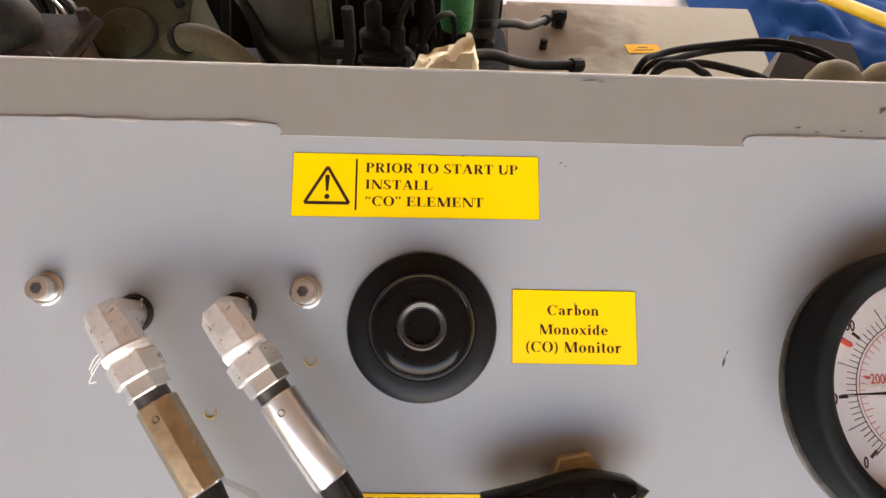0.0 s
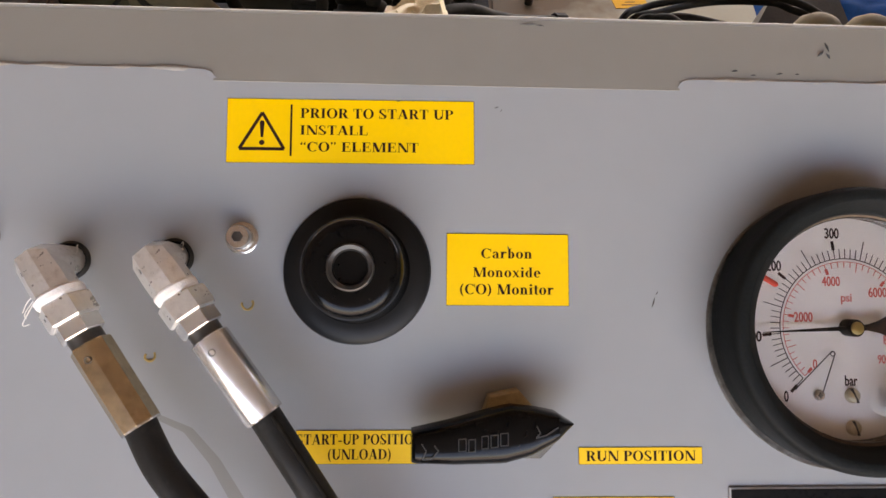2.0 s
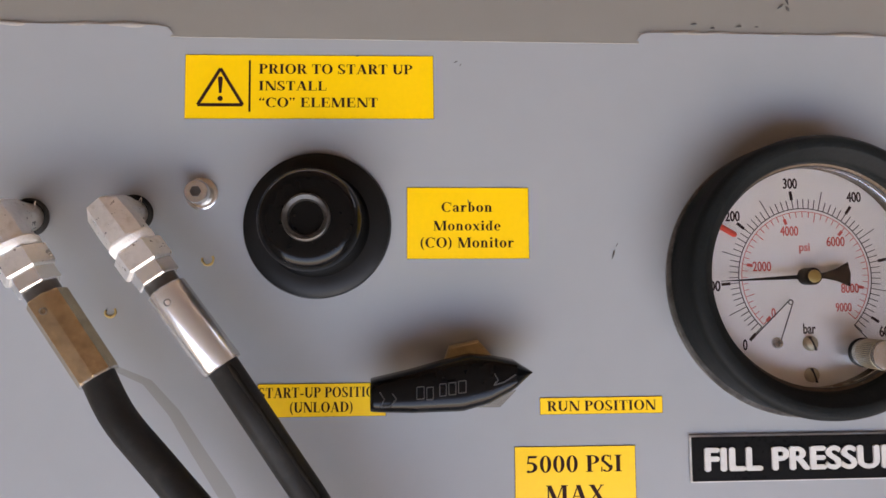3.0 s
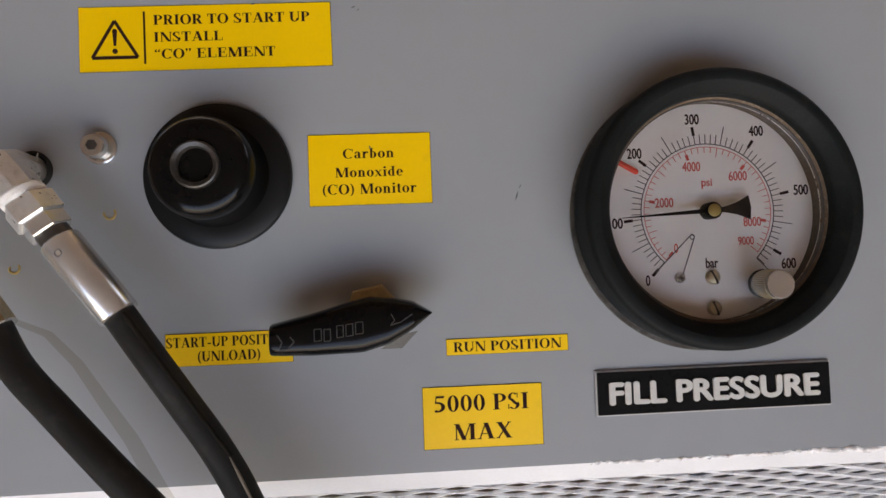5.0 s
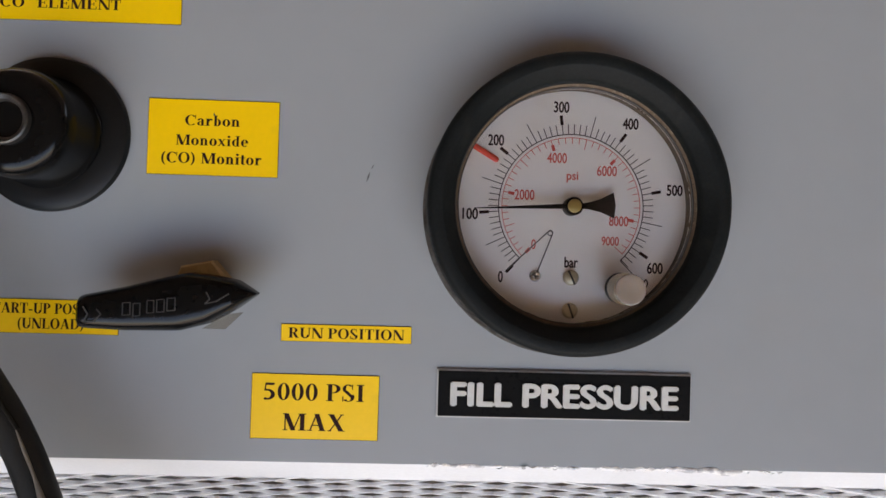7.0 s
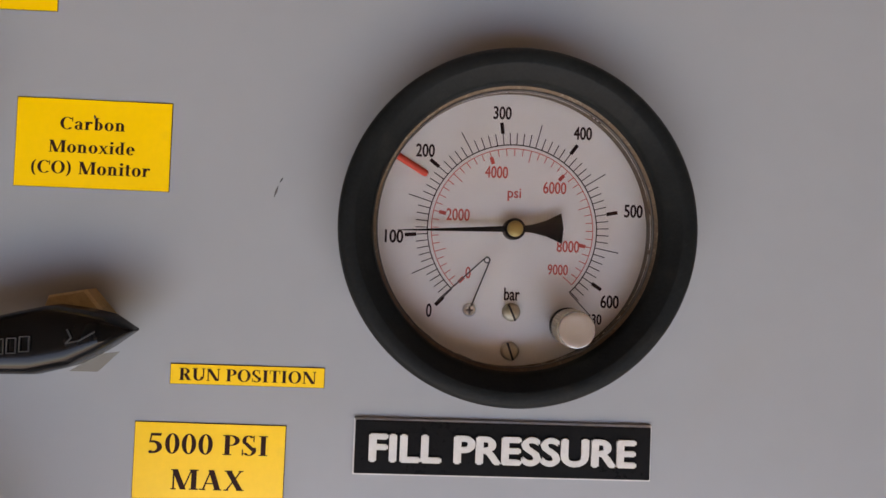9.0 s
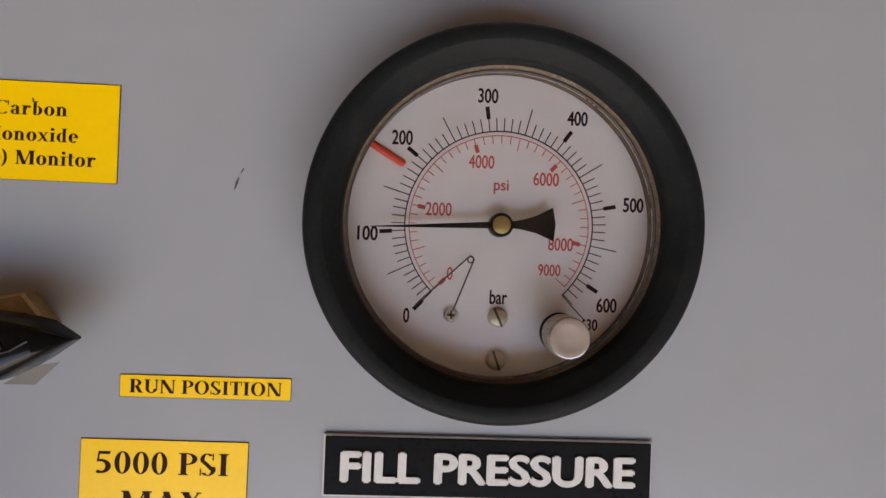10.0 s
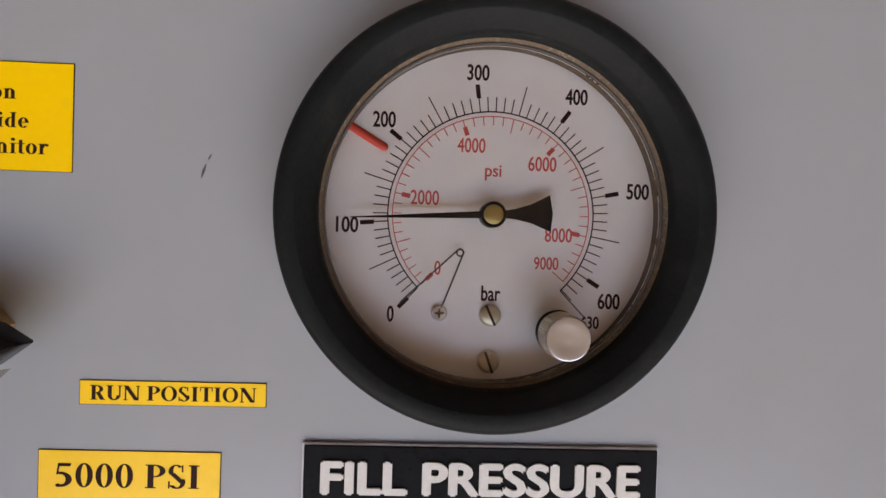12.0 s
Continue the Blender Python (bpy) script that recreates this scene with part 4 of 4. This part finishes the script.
# ---- valve with lever ----
def lever_valve():
    top = thing("valve_lever", on_panel(0, 0), "black moulded valve lever with pointed end over a brass nut", "valve")
    hexa = [(-0.0915 + 0.0120 * math.cos(math.pi * k / 3 + 0.2), 0.0290 + 0.0120 * math.sin(math.pi * k / 3 + 0.2)) for k in range(6)]
    part("panel_nut", prism(hexa, 0.0, 0.0058, 0.07, 0.0068), NUTBRASS, top, "dull brass hexagon nut", smooth=False)
    part("stem", shift(lathe([(0.0065, 0.0066), (0.0065, 0.013)], 28), -0.0915, 0.0275), NICKEL, top)
    upper = ((-0.1302, 0.0268), (-0.1150, 0.0302), (-0.1010, 0.0340), (-0.0925, 0.0360), (-0.0830, 0.0350), (-0.0750, 0.0335), (-0.0678, 0.0290))
    lower = ((-0.1302, 0.0149), (-0.1140, 0.0142), (-0.0950, 0.0145), (-0.0850, 0.0172), (-0.0760, 0.0222), (-0.0678, 0.0284))
    verts, faces, across = [], [], 20
    xs = [-0.1302, -0.1298, -0.1285] + [-0.1285 + 0.0585 * k / 24 for k in range(1, 25)] + [-0.0688, -0.0678]
    for i, x in enumerate(xs):
        hi, lo = np.interp(x, *zip(*upper)), np.interp(x, *zip(*lower))
        mid, half = (hi + lo) / 2, (hi - lo) / 2
        end = (0.55, 0.85, 0.97)[i] if i < 3 else 1.0
        crown = 0.0110 * end * min(1.0, 0.35 + half / 0.008)
        for k in range(across + 1):
            a = math.pi * k / across
            c, q = math.cos(a), math.sin(a)
            verts.append((x, -(0.0112 + crown * q ** 0.42), mid + half * (1 if c > 0 else -1) * abs(c) ** 0.75))
    w = across + 1
    for i in range(len(xs) - 1):
        for k in range(across):
            faces.append((i * w + k, i * w + k + 1, (i + 1) * w + k + 1, (i + 1) * w + k))
        faces.append((i * w, (i + 1) * w, (i + 1) * w + across, i * w + across))
    faces += [tuple(range(w)), tuple(range((len(xs) - 1) * w, len(xs) * w))]
    part("lever", (verts, faces), GLOSS, top)
    part("vinyl_flap", prism([(-0.0885, 0.0150), (-0.0800, 0.0150), (-0.0735, 0.0215), (-0.0800, 0.0205)], 0.0108, 0.0116), SLEEVE, top, "clear vinyl edge of the sleeve", smooth=False)

    def line(pts, w=0.0004):
        return join(*[bar(*pts[i], *pts[i + 1], w, 0.0224, 0.02275 + 0.00002 * i) for i in range(len(pts) - 1)])

    part("arrow_outline", line([(-0.1262, 0.0232), (-0.1245, 0.0206), (-0.1258, 0.0176), (-0.1225, 0.0178), (-0.1200, 0.0206), (-0.1215, 0.0225)]), OUTLINE, top, smooth=False)
    part("arrow_outline", line([(-0.0835, 0.0295), (-0.0822, 0.0270), (-0.0838, 0.0252), (-0.0800, 0.0262), (-0.0755, 0.0290)]), OUTLINE, top, smooth=False)
    for x0, x1, zz in ((-0.1125, -0.1098, 0.0226), (-0.1088, -0.1064, 0.0224), (-0.1040, -0.1016, 0.0236), (-0.1006, -0.0980, 0.0240), (-0.0970, -0.0942, 0.0246)):
        part("moulded_mark", line([(x0, zz - 0.0022), (x0, zz + 0.0022), (x1, zz + 0.0024), (x1, zz - 0.0020), (x0, zz - 0.0022)], 0.0003), OUTLINE, top, smooth=False)


lever_valve()


# ---- scuffs and stains ----
def scuff(x, z, pts, label, mat=SCRATCH, m=None):
    top = thing("scuff", m or on_panel(x, z), label, "scuff mark")
    for px, pz, ln, ang, w in pts:
        c, s = ln / 2 * math.cos(radians(ang)), ln / 2 * math.sin(radians(ang))
        part("streak", tube([(px - c, -0.0001, pz - s), (px, -0.0003, pz), (px + c * 0.9, -0.0001, pz + s)], [w * 0.2, w, w * 0.2], 6, 3), mat, top)


scuff(-0.0292, 0.0765, [(-0.0004, -0.0012, 0.0042, 72, 0.00035), (0.0012, 0.0028, 0.0020, 60, 0.0002)], "dark scratch in grey paint")
STRIP = PANEL @ pose(0, 0, 0.1655, -15, 0, 0)
scuff(0.0548, 0.0285, [(0.0, 0.0, 0.005, 100, 0.0005), (-0.0035, -0.0035, 0.0045, 40, 0.0006), (-0.0005, -0.0048, 0.003, 110, 0.0005)], "black scuffs on the grey top strip", m=STRIP @ pose(0.0548, -0.0008, 0.0255))
scuff(0.0500, 0.0100, [(0.0, 0.0, 0.003, 10, 0.0004), (-0.012, -0.001, 0.0025, 0, 0.0003), (-0.02, 0.001, 0.003, 5, 0.0004), (0.008, 0.0, 0.002, 0, 0.0003)], "small dark nicks along the seam", m=STRIP @ pose(0.0300, -0.0008, 0.0105))
scuff(0.0, 0.0, [(0.0, 0.0, 0.008, 2, 0.0004), (0.005, -0.0006, 0.004, -6, 0.0003)], "dark rub mark near the edge of the strip", m=STRIP @ pose(-0.0800, -0.0008, 0.0340))
scuff(-0.0907, 0.0977, [(0, 0, 0.0016, 110, 0.0003)], "tiny dark fleck on the monitor sticker", m=on_panel(-0.0907, 0.0977, 0.0003))
scuff(-0.1370, 0.1597, [(0, 0, 0.0018, 10, 0.0003)], "tiny dark fleck at the edge of the warning sticker", m=on_panel(-0.1370, 0.1594, 0.0003))
scuff(-0.0955, 0.1575, [(0, 0, 0.002, 20, 0.0003), (0.002, -0.0012, 0.0014, 60, 0.0002)], "small dark nick in grey paint")


def stain(x, z, r):
    top = thing("stain", on_panel(x, z), "small dried yellow brown drip on grey paint", "stain")
    pts = [(r * math.cos(a) * (1 + 0.2 * noise.noise((a, 1, x * 50))), -0.0002, r * math.sin(a)) for a in [radians(-200 + 20 * k) for k in range(13)]]
    part("drip_ring", tube(pts, [0.0004 + 0.0004 * abs(noise.noise((k * 0.9, 4, x * 30))) for k in range(13)], 8, 3), STAIN, top)


stain(-0.1973, 0.0735, 0.0022)
stain(-0.2352, 0.0527, 0.0020)


# ---- the machine behind the panel ----
def upright(x, y, z, profile, segs=32):
    return lathe(profile, segs, "up", (x, y, z))


def engine():
    top = thing("engine", pose(0, 0, 0), "dirty dark diesel engine with dusty covers, pipes and filter", "engine")
    part("skid", box(-1.15, 1.15, 0.35, 2.0, 0.0, 0.10, 0.01), IRON, top)
    part("block", box(-0.95, -0.05, 0.52, 1.00, 0.10, 0.66, 0.02), IRON, top)
    part("shelf", box(-0.20, 0.02, 1.03, 1.24, 0.10, 0.585, 0.006), IRON, top)
    part("rear_casing", box(-1.25, 0.02, 1.28, 1.85, 0.10, 0.72, 0.03), IRON, top)
    for k in range(9):
        part("rib", box(-1.2 + 0.125 * k, -1.17 + 0.125 * k, 1.262, 1.285, 0.15, 0.68, 0.004), IRON, top)
    # rusty housing with a bolted flange
    house = part("exhaust_housing", join(box(-0.735, -0.575, 0.50, 0.64, 0.66, 0.872, 0.012), box(-0.745, -0.565, 0.52, 0.655, 0.866, 0.884, 0.006)), RUST, top, "rusty brown cast housing")
    part("port", upright(-0.665, 0.595, 0.884, [(0.050, 0), (0.052, 0.012), (0.048, 0.026), (0.036, 0.038), (0.016, 0.044), (0.004, 0.045)], 40), IRON, house)
    for x, y in ((-0.58, 0.535), (-0.58, 0.64), (-0.73, 0.535)):
        part("flange_bolt", upright(x, y, 0.884, [(0.009, 0), (0.009, 0.009), (0.006, 0.012)], 6), RUST, house, smooth=False)
    # cover plate with a round cap
    plate = part("cover_plate", join(box(-0.668, -0.508, 0.655, 0.86, 0.66, 0.80, 0.01), box(-0.672, -0.504, 0.65, 0.865, 0.794, 0.812, 0.004)), CAST, top, "dusty cast aluminium cover", at=pose(-0.59, 0.735, 0.812, 26, 0, 0) @ pose(0.59, -0.745, -0.812))
    part("round_cap", upright(-0.590, 0.745, 0.812, [(0.042, 0), (0.042, 0.004), (0.040, 0.007), (0.038, 0.010), (0.035, 0.0115), (0.012, 0.012), (0.011, 0.0125)], 56), CAST, plate)
    # Raised dark ring in place of the shaded gap round the cap.
    part("cap_groove", upright(-0.590, 0.745, 0.812, [(0.047, 0), (0.047, 0.0022), (0.046, 0.0028), (0.042, 0.0028)], 56), DARK, plate)
    part("cap_nut", upright(-0.590, 0.745, 0.8240, [(0.0085, 0), (0.0085, 0.004), (0.007, 0.005)], 6), CAST, plate, smooth=False)
    for x, y in ((-0.655, 0.68), (-0.525, 0.67), (-0.520, 0.80), (-0.66, 0.82), (-0.60, 0.665)):
        part("cover_bolt", upright(x, y, 0.812, [(0.008, 0), (0.008, 0.007), (0.005, 0.009)], 6), IRON, plate, smooth=False)
    part("side_stud", tube([(-0.70, 0.70, 0.80), (-0.668, 0.70, 0.80)], 0.009, 12), NICKEL, plate)
    # pipes and hoses
    part("intake_pipe", tube([(-0.525, 0.730, 0.800), (-0.490, 0.715, 0.822), (-0.445, 0.690, 0.825), (-0.400, 0.660, 0.808), (-0.360, 0.640, 0.770), (-0.335, 0.630, 0.66)], 0.019, 20, 8), KHAKI, top, "dusty khaki pipe")
    part("pipe_clamp", tube([(-0.508, 0.724, 0.813), (-0.497, 0.719, 0.819)], 0.0215, 20), IRON, top)
    part("breather_hose", tube([(-0.435, 0.80, 0.84), (-0.420, 0.77, 0.845), (-0.405, 0.75, 0.825), (-0.390, 0.72, 0.80), (-0.350, 0.70, 0.775), (-0.290, 0.70, 0.780), (-0.268, 0.715, 0.80), (-0.266, 0.72, 0.87)], 0.0085, 14, 6), CABLE, top)
    part("breather_hose", tube([(-0.36, 0.86, 0.93), (-0.30, 0.80, 0.90), (-0.262, 0.80, 0.895), (-0.250, 0.82, 0.93)], 0.009, 14, 6), CABLE, top)
    part("fuel_hose", tube([(-0.47, 0.86, 0.95), (-0.462, 0.83, 0.86), (-0.465, 0.80, 0.80), (-0.47, 0.76, 0.74)], 0.007, 12, 6), CABLE, top)
    for k in range(5):
        part("wire", tube([(-0.715 + 0.012 * k, 0.78, 0.74), (-0.700 + 0.008 * k, 0.77, 0.80 + 0.01 * k), (-0.705 - 0.006 * k, 0.80, 0.85), (-0.73, 0.86, 0.90)], 0.0022, 8, 6), CABLE if k % 2 else NICKEL, top)
    # filter
    can = part("filter", upright(-0.372, 0.800, 0.62, [(0.040, 0), (0.050, 0.012), (0.052, 0.03), (0.052, 0.33), (0.046, 0.345), (0.02, 0.35)], 40), FILTER, top, "dull painted filter canister")
    part("filter_band", upright(-0.372, 0.800, 0.70, [(0.0535, 0), (0.0535, 0.02), (0.052, 0.022)], 40), IRON, can)
    part("bracket", box(-0.330, -0.300, 0.78, 0.80, 0.62, 0.97, 0.004), CAST, top)
    part("bracket_clip", box(-0.318, -0.278, 0.745, 0.775, 0.775, 0.795, 0.004), IRON, top)
    part("yellow_loop", tube([(-0.455, 0.83, 0.90), (-0.445, 0.81, 0.872), (-0.430, 0.81, 0.868), (-0.425, 0.83, 0.895), (-0.43, 0.86, 0.92)], 0.006, 12, 6), POLE, top, "yellow dipstick handle")
    # pump cluster
    for x, y, z, r, h in ((-0.245, 0.86, 0.62, 0.020, 0.19), (-0.205, 0.84, 0.62, 0.018, 0.16), (-0.225, 0.93, 0.62, 0.026, 0.26), (-0.165, 0.86, 0.62, 0.016, 0.12), (-0.28, 0.93, 0.62, 0.018, 0.3)):
        part("pump_body", upright(x, y, z, [(r, 0), (r, h * 0.6), (r * 1.25, h * 0.62), (r * 1.25, h * 0.75), (r * 0.7, h * 0.78), (r * 0.7, h), (r * 0.4, h * 1.02)], 20), IRON, top)
        part("pump_line", tube([(x, y, z + h), (x + 0.02, y - 0.01, z + h + 0.05), (x + 0.05, y + 0.03, z + h + 0.04), (x + 0.06, y + 0.07, z + h - 0.05)], 0.005, 10, 5), IRON, top)
    part("pump_cover", box(-0.27, -0.19, 0.80, 0.84, 0.70, 0.745, 0.008), IRON, top)
    part("support_strut", box(-0.172, -0.150, 0.90, 0.92, 0.60, 1.15, 0.003), IRON, top)
    part("front_rail", box(-0.30, 0.02, 0.43, 0.52, 0.10, 0.902, 0.006), IRON, top)
    return top


engine()


def rag():
    top = thing("rag", pose(-0.137, 0.474, 0.902), "cream folded rag lying on the engine rail", "rag")
    verts, faces = [], []
    nx, ny = 22, 12
    for s in (0, 1):
        for i in range(nx + 1):
            for j in range(ny + 1):
                x, y = -0.036 + 0.072 * i / nx, -0.030 + 0.060 * j / ny
                e = min(i, nx - i, 3) / 3 * min(j, ny - j, 3) / 3
                h = 0.026 + 0.034 * i / nx + 0.007 * noise.noise((x * 60, y * 60, 2))
                verts.append((x + 0.005 * noise.noise((i * 0.5, j * 0.5, 3)), y + 0.005 * noise.noise((i * 0.5, j * 0.5, 9)), s * h * (0.35 + 0.65 * e)))
    for s in (0, 1):
        o = s * (nx + 1) * (ny + 1)
        for i in range(nx):
            for j in range(ny):
                a = o + i * (ny + 1) + j
                faces.append((a, a + 1, a + ny + 2, a + ny + 1))
    part("cloth", (verts, faces), CLOTH, top)


rag()


def bottle():
    top = thing("bottle", pose(-0.098, 1.10, 0.585), "green plastic bottle standing on an engine shelf", "bottle")
    part("body", lathe([(0.026, 0), (0.032, 0.004), (0.033, 0.02), (0.033, 0.05), (0.031, 0.07)], 32, "up"), CABLE, top)
    part("neck", lathe([(0.031, 0.068), (0.033, 0.08), (0.033, 0.19), (0.028, 0.2)], 32, "up"), GREEN, top, "green plastic")
    clear = thing("plastic_container", pose(-0.035, 1.16, 0.585), "clear plastic container beside the green bottle", "container")
    part("body", lathe([(0.026, 0), (0.03, 0.004), (0.03, 0.15), (0.026, 0.16)], 28, "up"), SLEEVE, clear)


bottle()


def fuel_tank():
    top = thing("fuel_tank", pose(0, 0, 0.10), "cream painted steel tank with oil stains on its top", "tank")
    out = [(0.055, 1.30), (0.835, 1.30), (0.945, 1.90), (0.093, 1.90)]
    bm = bmesh.new()
    low = [bm.verts.new((x, y, 0.0)) for x, y in out]
    high = [bm.verts.new((x, y, 0.25)) for x, y in out]
    bm.faces.new(low)
    bm.faces.new(high)
    for i in range(4):
        j = (i + 1) % 4
        bm.faces.new((low[i], low[j], high[j], high[i]))
    bmesh.ops.bevel(bm, geom=bm.edges[:], offset=0.012, segments=3, affect="EDGES")
    bm.verts.index_update()
    part("shell", ([tuple(v.co) for v in bm.verts], [tuple(v.index for v in f.verts) for f in bm.faces]), TANK, top)
    bm.free()
    fit = part("fitting", join(upright(0.255, 1.725, 0.25, [(0.022, 0), (0.022, 0.018), (0.014, 0.02), (0.014, 0.045), (0.010, 0.05)], 6)), IRON, top, smooth=False)
    part("hose_nut", tube([(0.23, 1.725, 0.285), (0.275, 1.725, 0.285)], 0.016, 6, sharp=True), IRON, fit, smooth=False)
    part("stud", upright(0.19, 1.58, 0.25, [(0.012, 0), (0.012, 0.03), (0.006, 0.032)], 12), RUST, top)
    return top


fuel_tank()
lab = thing("tank_sticker", pose(0.500, 1.595, 0.3505, 0, 0, 4), "small yellow sticker on the cream tank", "label")
part("backing", box(-0.052, 0.052, -0.026, 0.026, 0.0, 0.0015, 0.0003), ORANGE, lab, smooth=False)
for k, w in enumerate((0.03, 0.06)):
    part("text_bar", box(-w / 2, w / 2, 0.006 - 0.016 * k, 0.009 - 0.016 * k, 0.0016, 0.0022, 0.0), INK, lab, smooth=False)


def cable(points, radius, label, ends=True):
    top = thing("cable", pose(*points[0]), label, "cable", "black cables behind the panel")
    x, y, z = points[0]
    pts = [(a - x, b - y, c - z) for a, b, c in points]
    part("sheath", tube(pts, radius, 12, 8), CABLE, top)
    if ends:
        p, q = Vector(pts[-2]), Vector(pts[-1])
        part("connector", tube([q, q + (q - p).normalized() * 0.03], radius * 1.5, 8, sharp=True), IRON, top, smooth=False)


cable([(-0.104, 1.150, 0.600), (-0.092, 1.185, 0.605), (-0.061, 1.245, 0.585), (-0.007, 1.262, 0.582), (0.059, 1.350, 0.542), (0.125, 1.520, 0.450), (0.205, 1.700, 0.380)], 0.011, "black hose curving to a fitting on the tank")
cable([(-0.111, 0.90, 0.600), (-0.109, 0.905, 0.655), (-0.089, 0.93, 0.679), (-0.055, 0.97, 0.666), (-0.018, 1.00, 0.648), (0.023, 1.04, 0.615), (0.079, 1.08, 0.585), (0.163, 1.12, 0.563)], 0.0105, "black hose lying behind the panel edge")
cable([(0.20, 0.88, 0.10), (0.215, 0.90, 0.45), (0.235, 0.92, 0.665), (0.30, 0.98, 0.675), (0.42, 1.02, 0.675), (0.53, 1.02, 0.685), (0.62, 0.98, 0.68), (0.68, 0.93, 0.64), (0.70, 0.90, 0.5), (0.70, 0.90, 0.10)], 0.0068, "black cable looping over the machine", False)
cable([(0.21, 0.90, 0.10), (0.225, 0.915, 0.45), (0.25, 0.93, 0.655), (0.33, 0.97, 0.672), (0.45, 1.03, 0.662), (0.56, 1.03, 0.665), (0.60, 1.02, 0.660), (0.66, 0.97, 0.64), (0.69, 0.93, 0.5), (0.69, 0.93, 0.10)], 0.0068, "black cable looping over the machine", False)
cable([(0.22, 0.87, 0.10), (0.235, 0.89, 0.45), (0.255, 0.90, 0.66), (0.315, 0.90, 0.700), (0.375, 0.86, 0.715), (0.42, 0.80, 0.725), (0.455, 0.74, 0.70), (0.47, 0.70, 0.5), (0.47, 0.70, 0.10)], 0.0068, "black cable looping over the machine", False)
cable([(0.215, 0.86, 0.10), (0.23, 0.87, 0.45), (0.25, 0.88, 0.68), (0.28, 0.87, 0.715), (0.305, 0.84, 0.725), (0.325, 0.80, 0.70), (0.33, 0.77, 0.5), (0.33, 0.77, 0.10)], 0.0068, "black cable looping over the machine", False)


def grey_cover():
    top = thing("cover_box", pose(0.715, 1.13, 0.10, 0, 0, -12), "dark grey sloping cover with a small slot", "cover")
    verts = [(-0.13, -0.10, 0), (0.13, -0.10, 0), (0.13, 0.10, 0), (-0.13, 0.10, 0), (-0.115, -0.09, 0.45), (0.13, -0.09, 0.45), (0.085, 0.08, 0.50), (-0.05, 0.08, 0.50)]
    part("shell", (verts, [(0, 1, 2, 3), (4, 5, 6, 7), (0, 1, 5, 4), (1, 2, 6, 5), (2, 3, 7, 6), (3, 0, 4, 7)]), BOXGREY, top, smooth=False)
    part("slot", box(-0.03, 0.012, -0.05, -0.038, 0.455, 0.466, 0.003), CABLE, top)


grey_cover()
for x, y, r in ((0.525, 0.800, 0.046), (0.615, 0.800, 0.046)):
    can = thing("cream_pipe", pose(x, y, 0.10), "cream plastic pipe with a domed end", "pipe", "cream pipes beside the cables")
    part("pipe", lathe([(r, 0), (r, 0.60), (r * 0.96, 0.625), (r * 0.8, 0.648), (r * 0.5, 0.660), (r * 0.2, 0.664)], 36, "up"), CREAM, can)


def tarp():
    top = thing("tarpaulin", pose(1.65, 2.45, 0.0), "crumpled blue tarpaulin heaped on the ground", "tarpaulin")
    verts, faces = [], []
    k = 60
    for i in range(k + 1):
        for j in range(k + 1):
            x, y = -0.62 + 1.3 * i / k, -0.75 + 1.4 * j / k
            edge = max(0.0, min(1.0, (1 - max(abs(x) / 0.66, abs(y) / 0.75)) * 3))
            fold = noise.noise((x * 3, y * 3, 1)) * 0.09 + abs(noise.noise((x * 7, y * 6, 5))) * 0.06
            verts.append((x, y, 0.006 + edge * max(0.02, 0.16 + fold)))
    for i in range(k):
        for j in range(k):
            a = i * (k + 1) + j
            faces.append((a, a + 1, a + k + 2, a + k + 1))
    part("sheet", (verts, faces), TARP, top)


tarp()
pole = thing("yellow_pole", pose(1.10, 2.90, 0.19), "yellow pole leaning across the blue tarpaulin", "pole")
part("pole", tube([(0, 0, 0.0), (0.36, -1.42, 0.22)], 0.021, 20), POLE, pole)
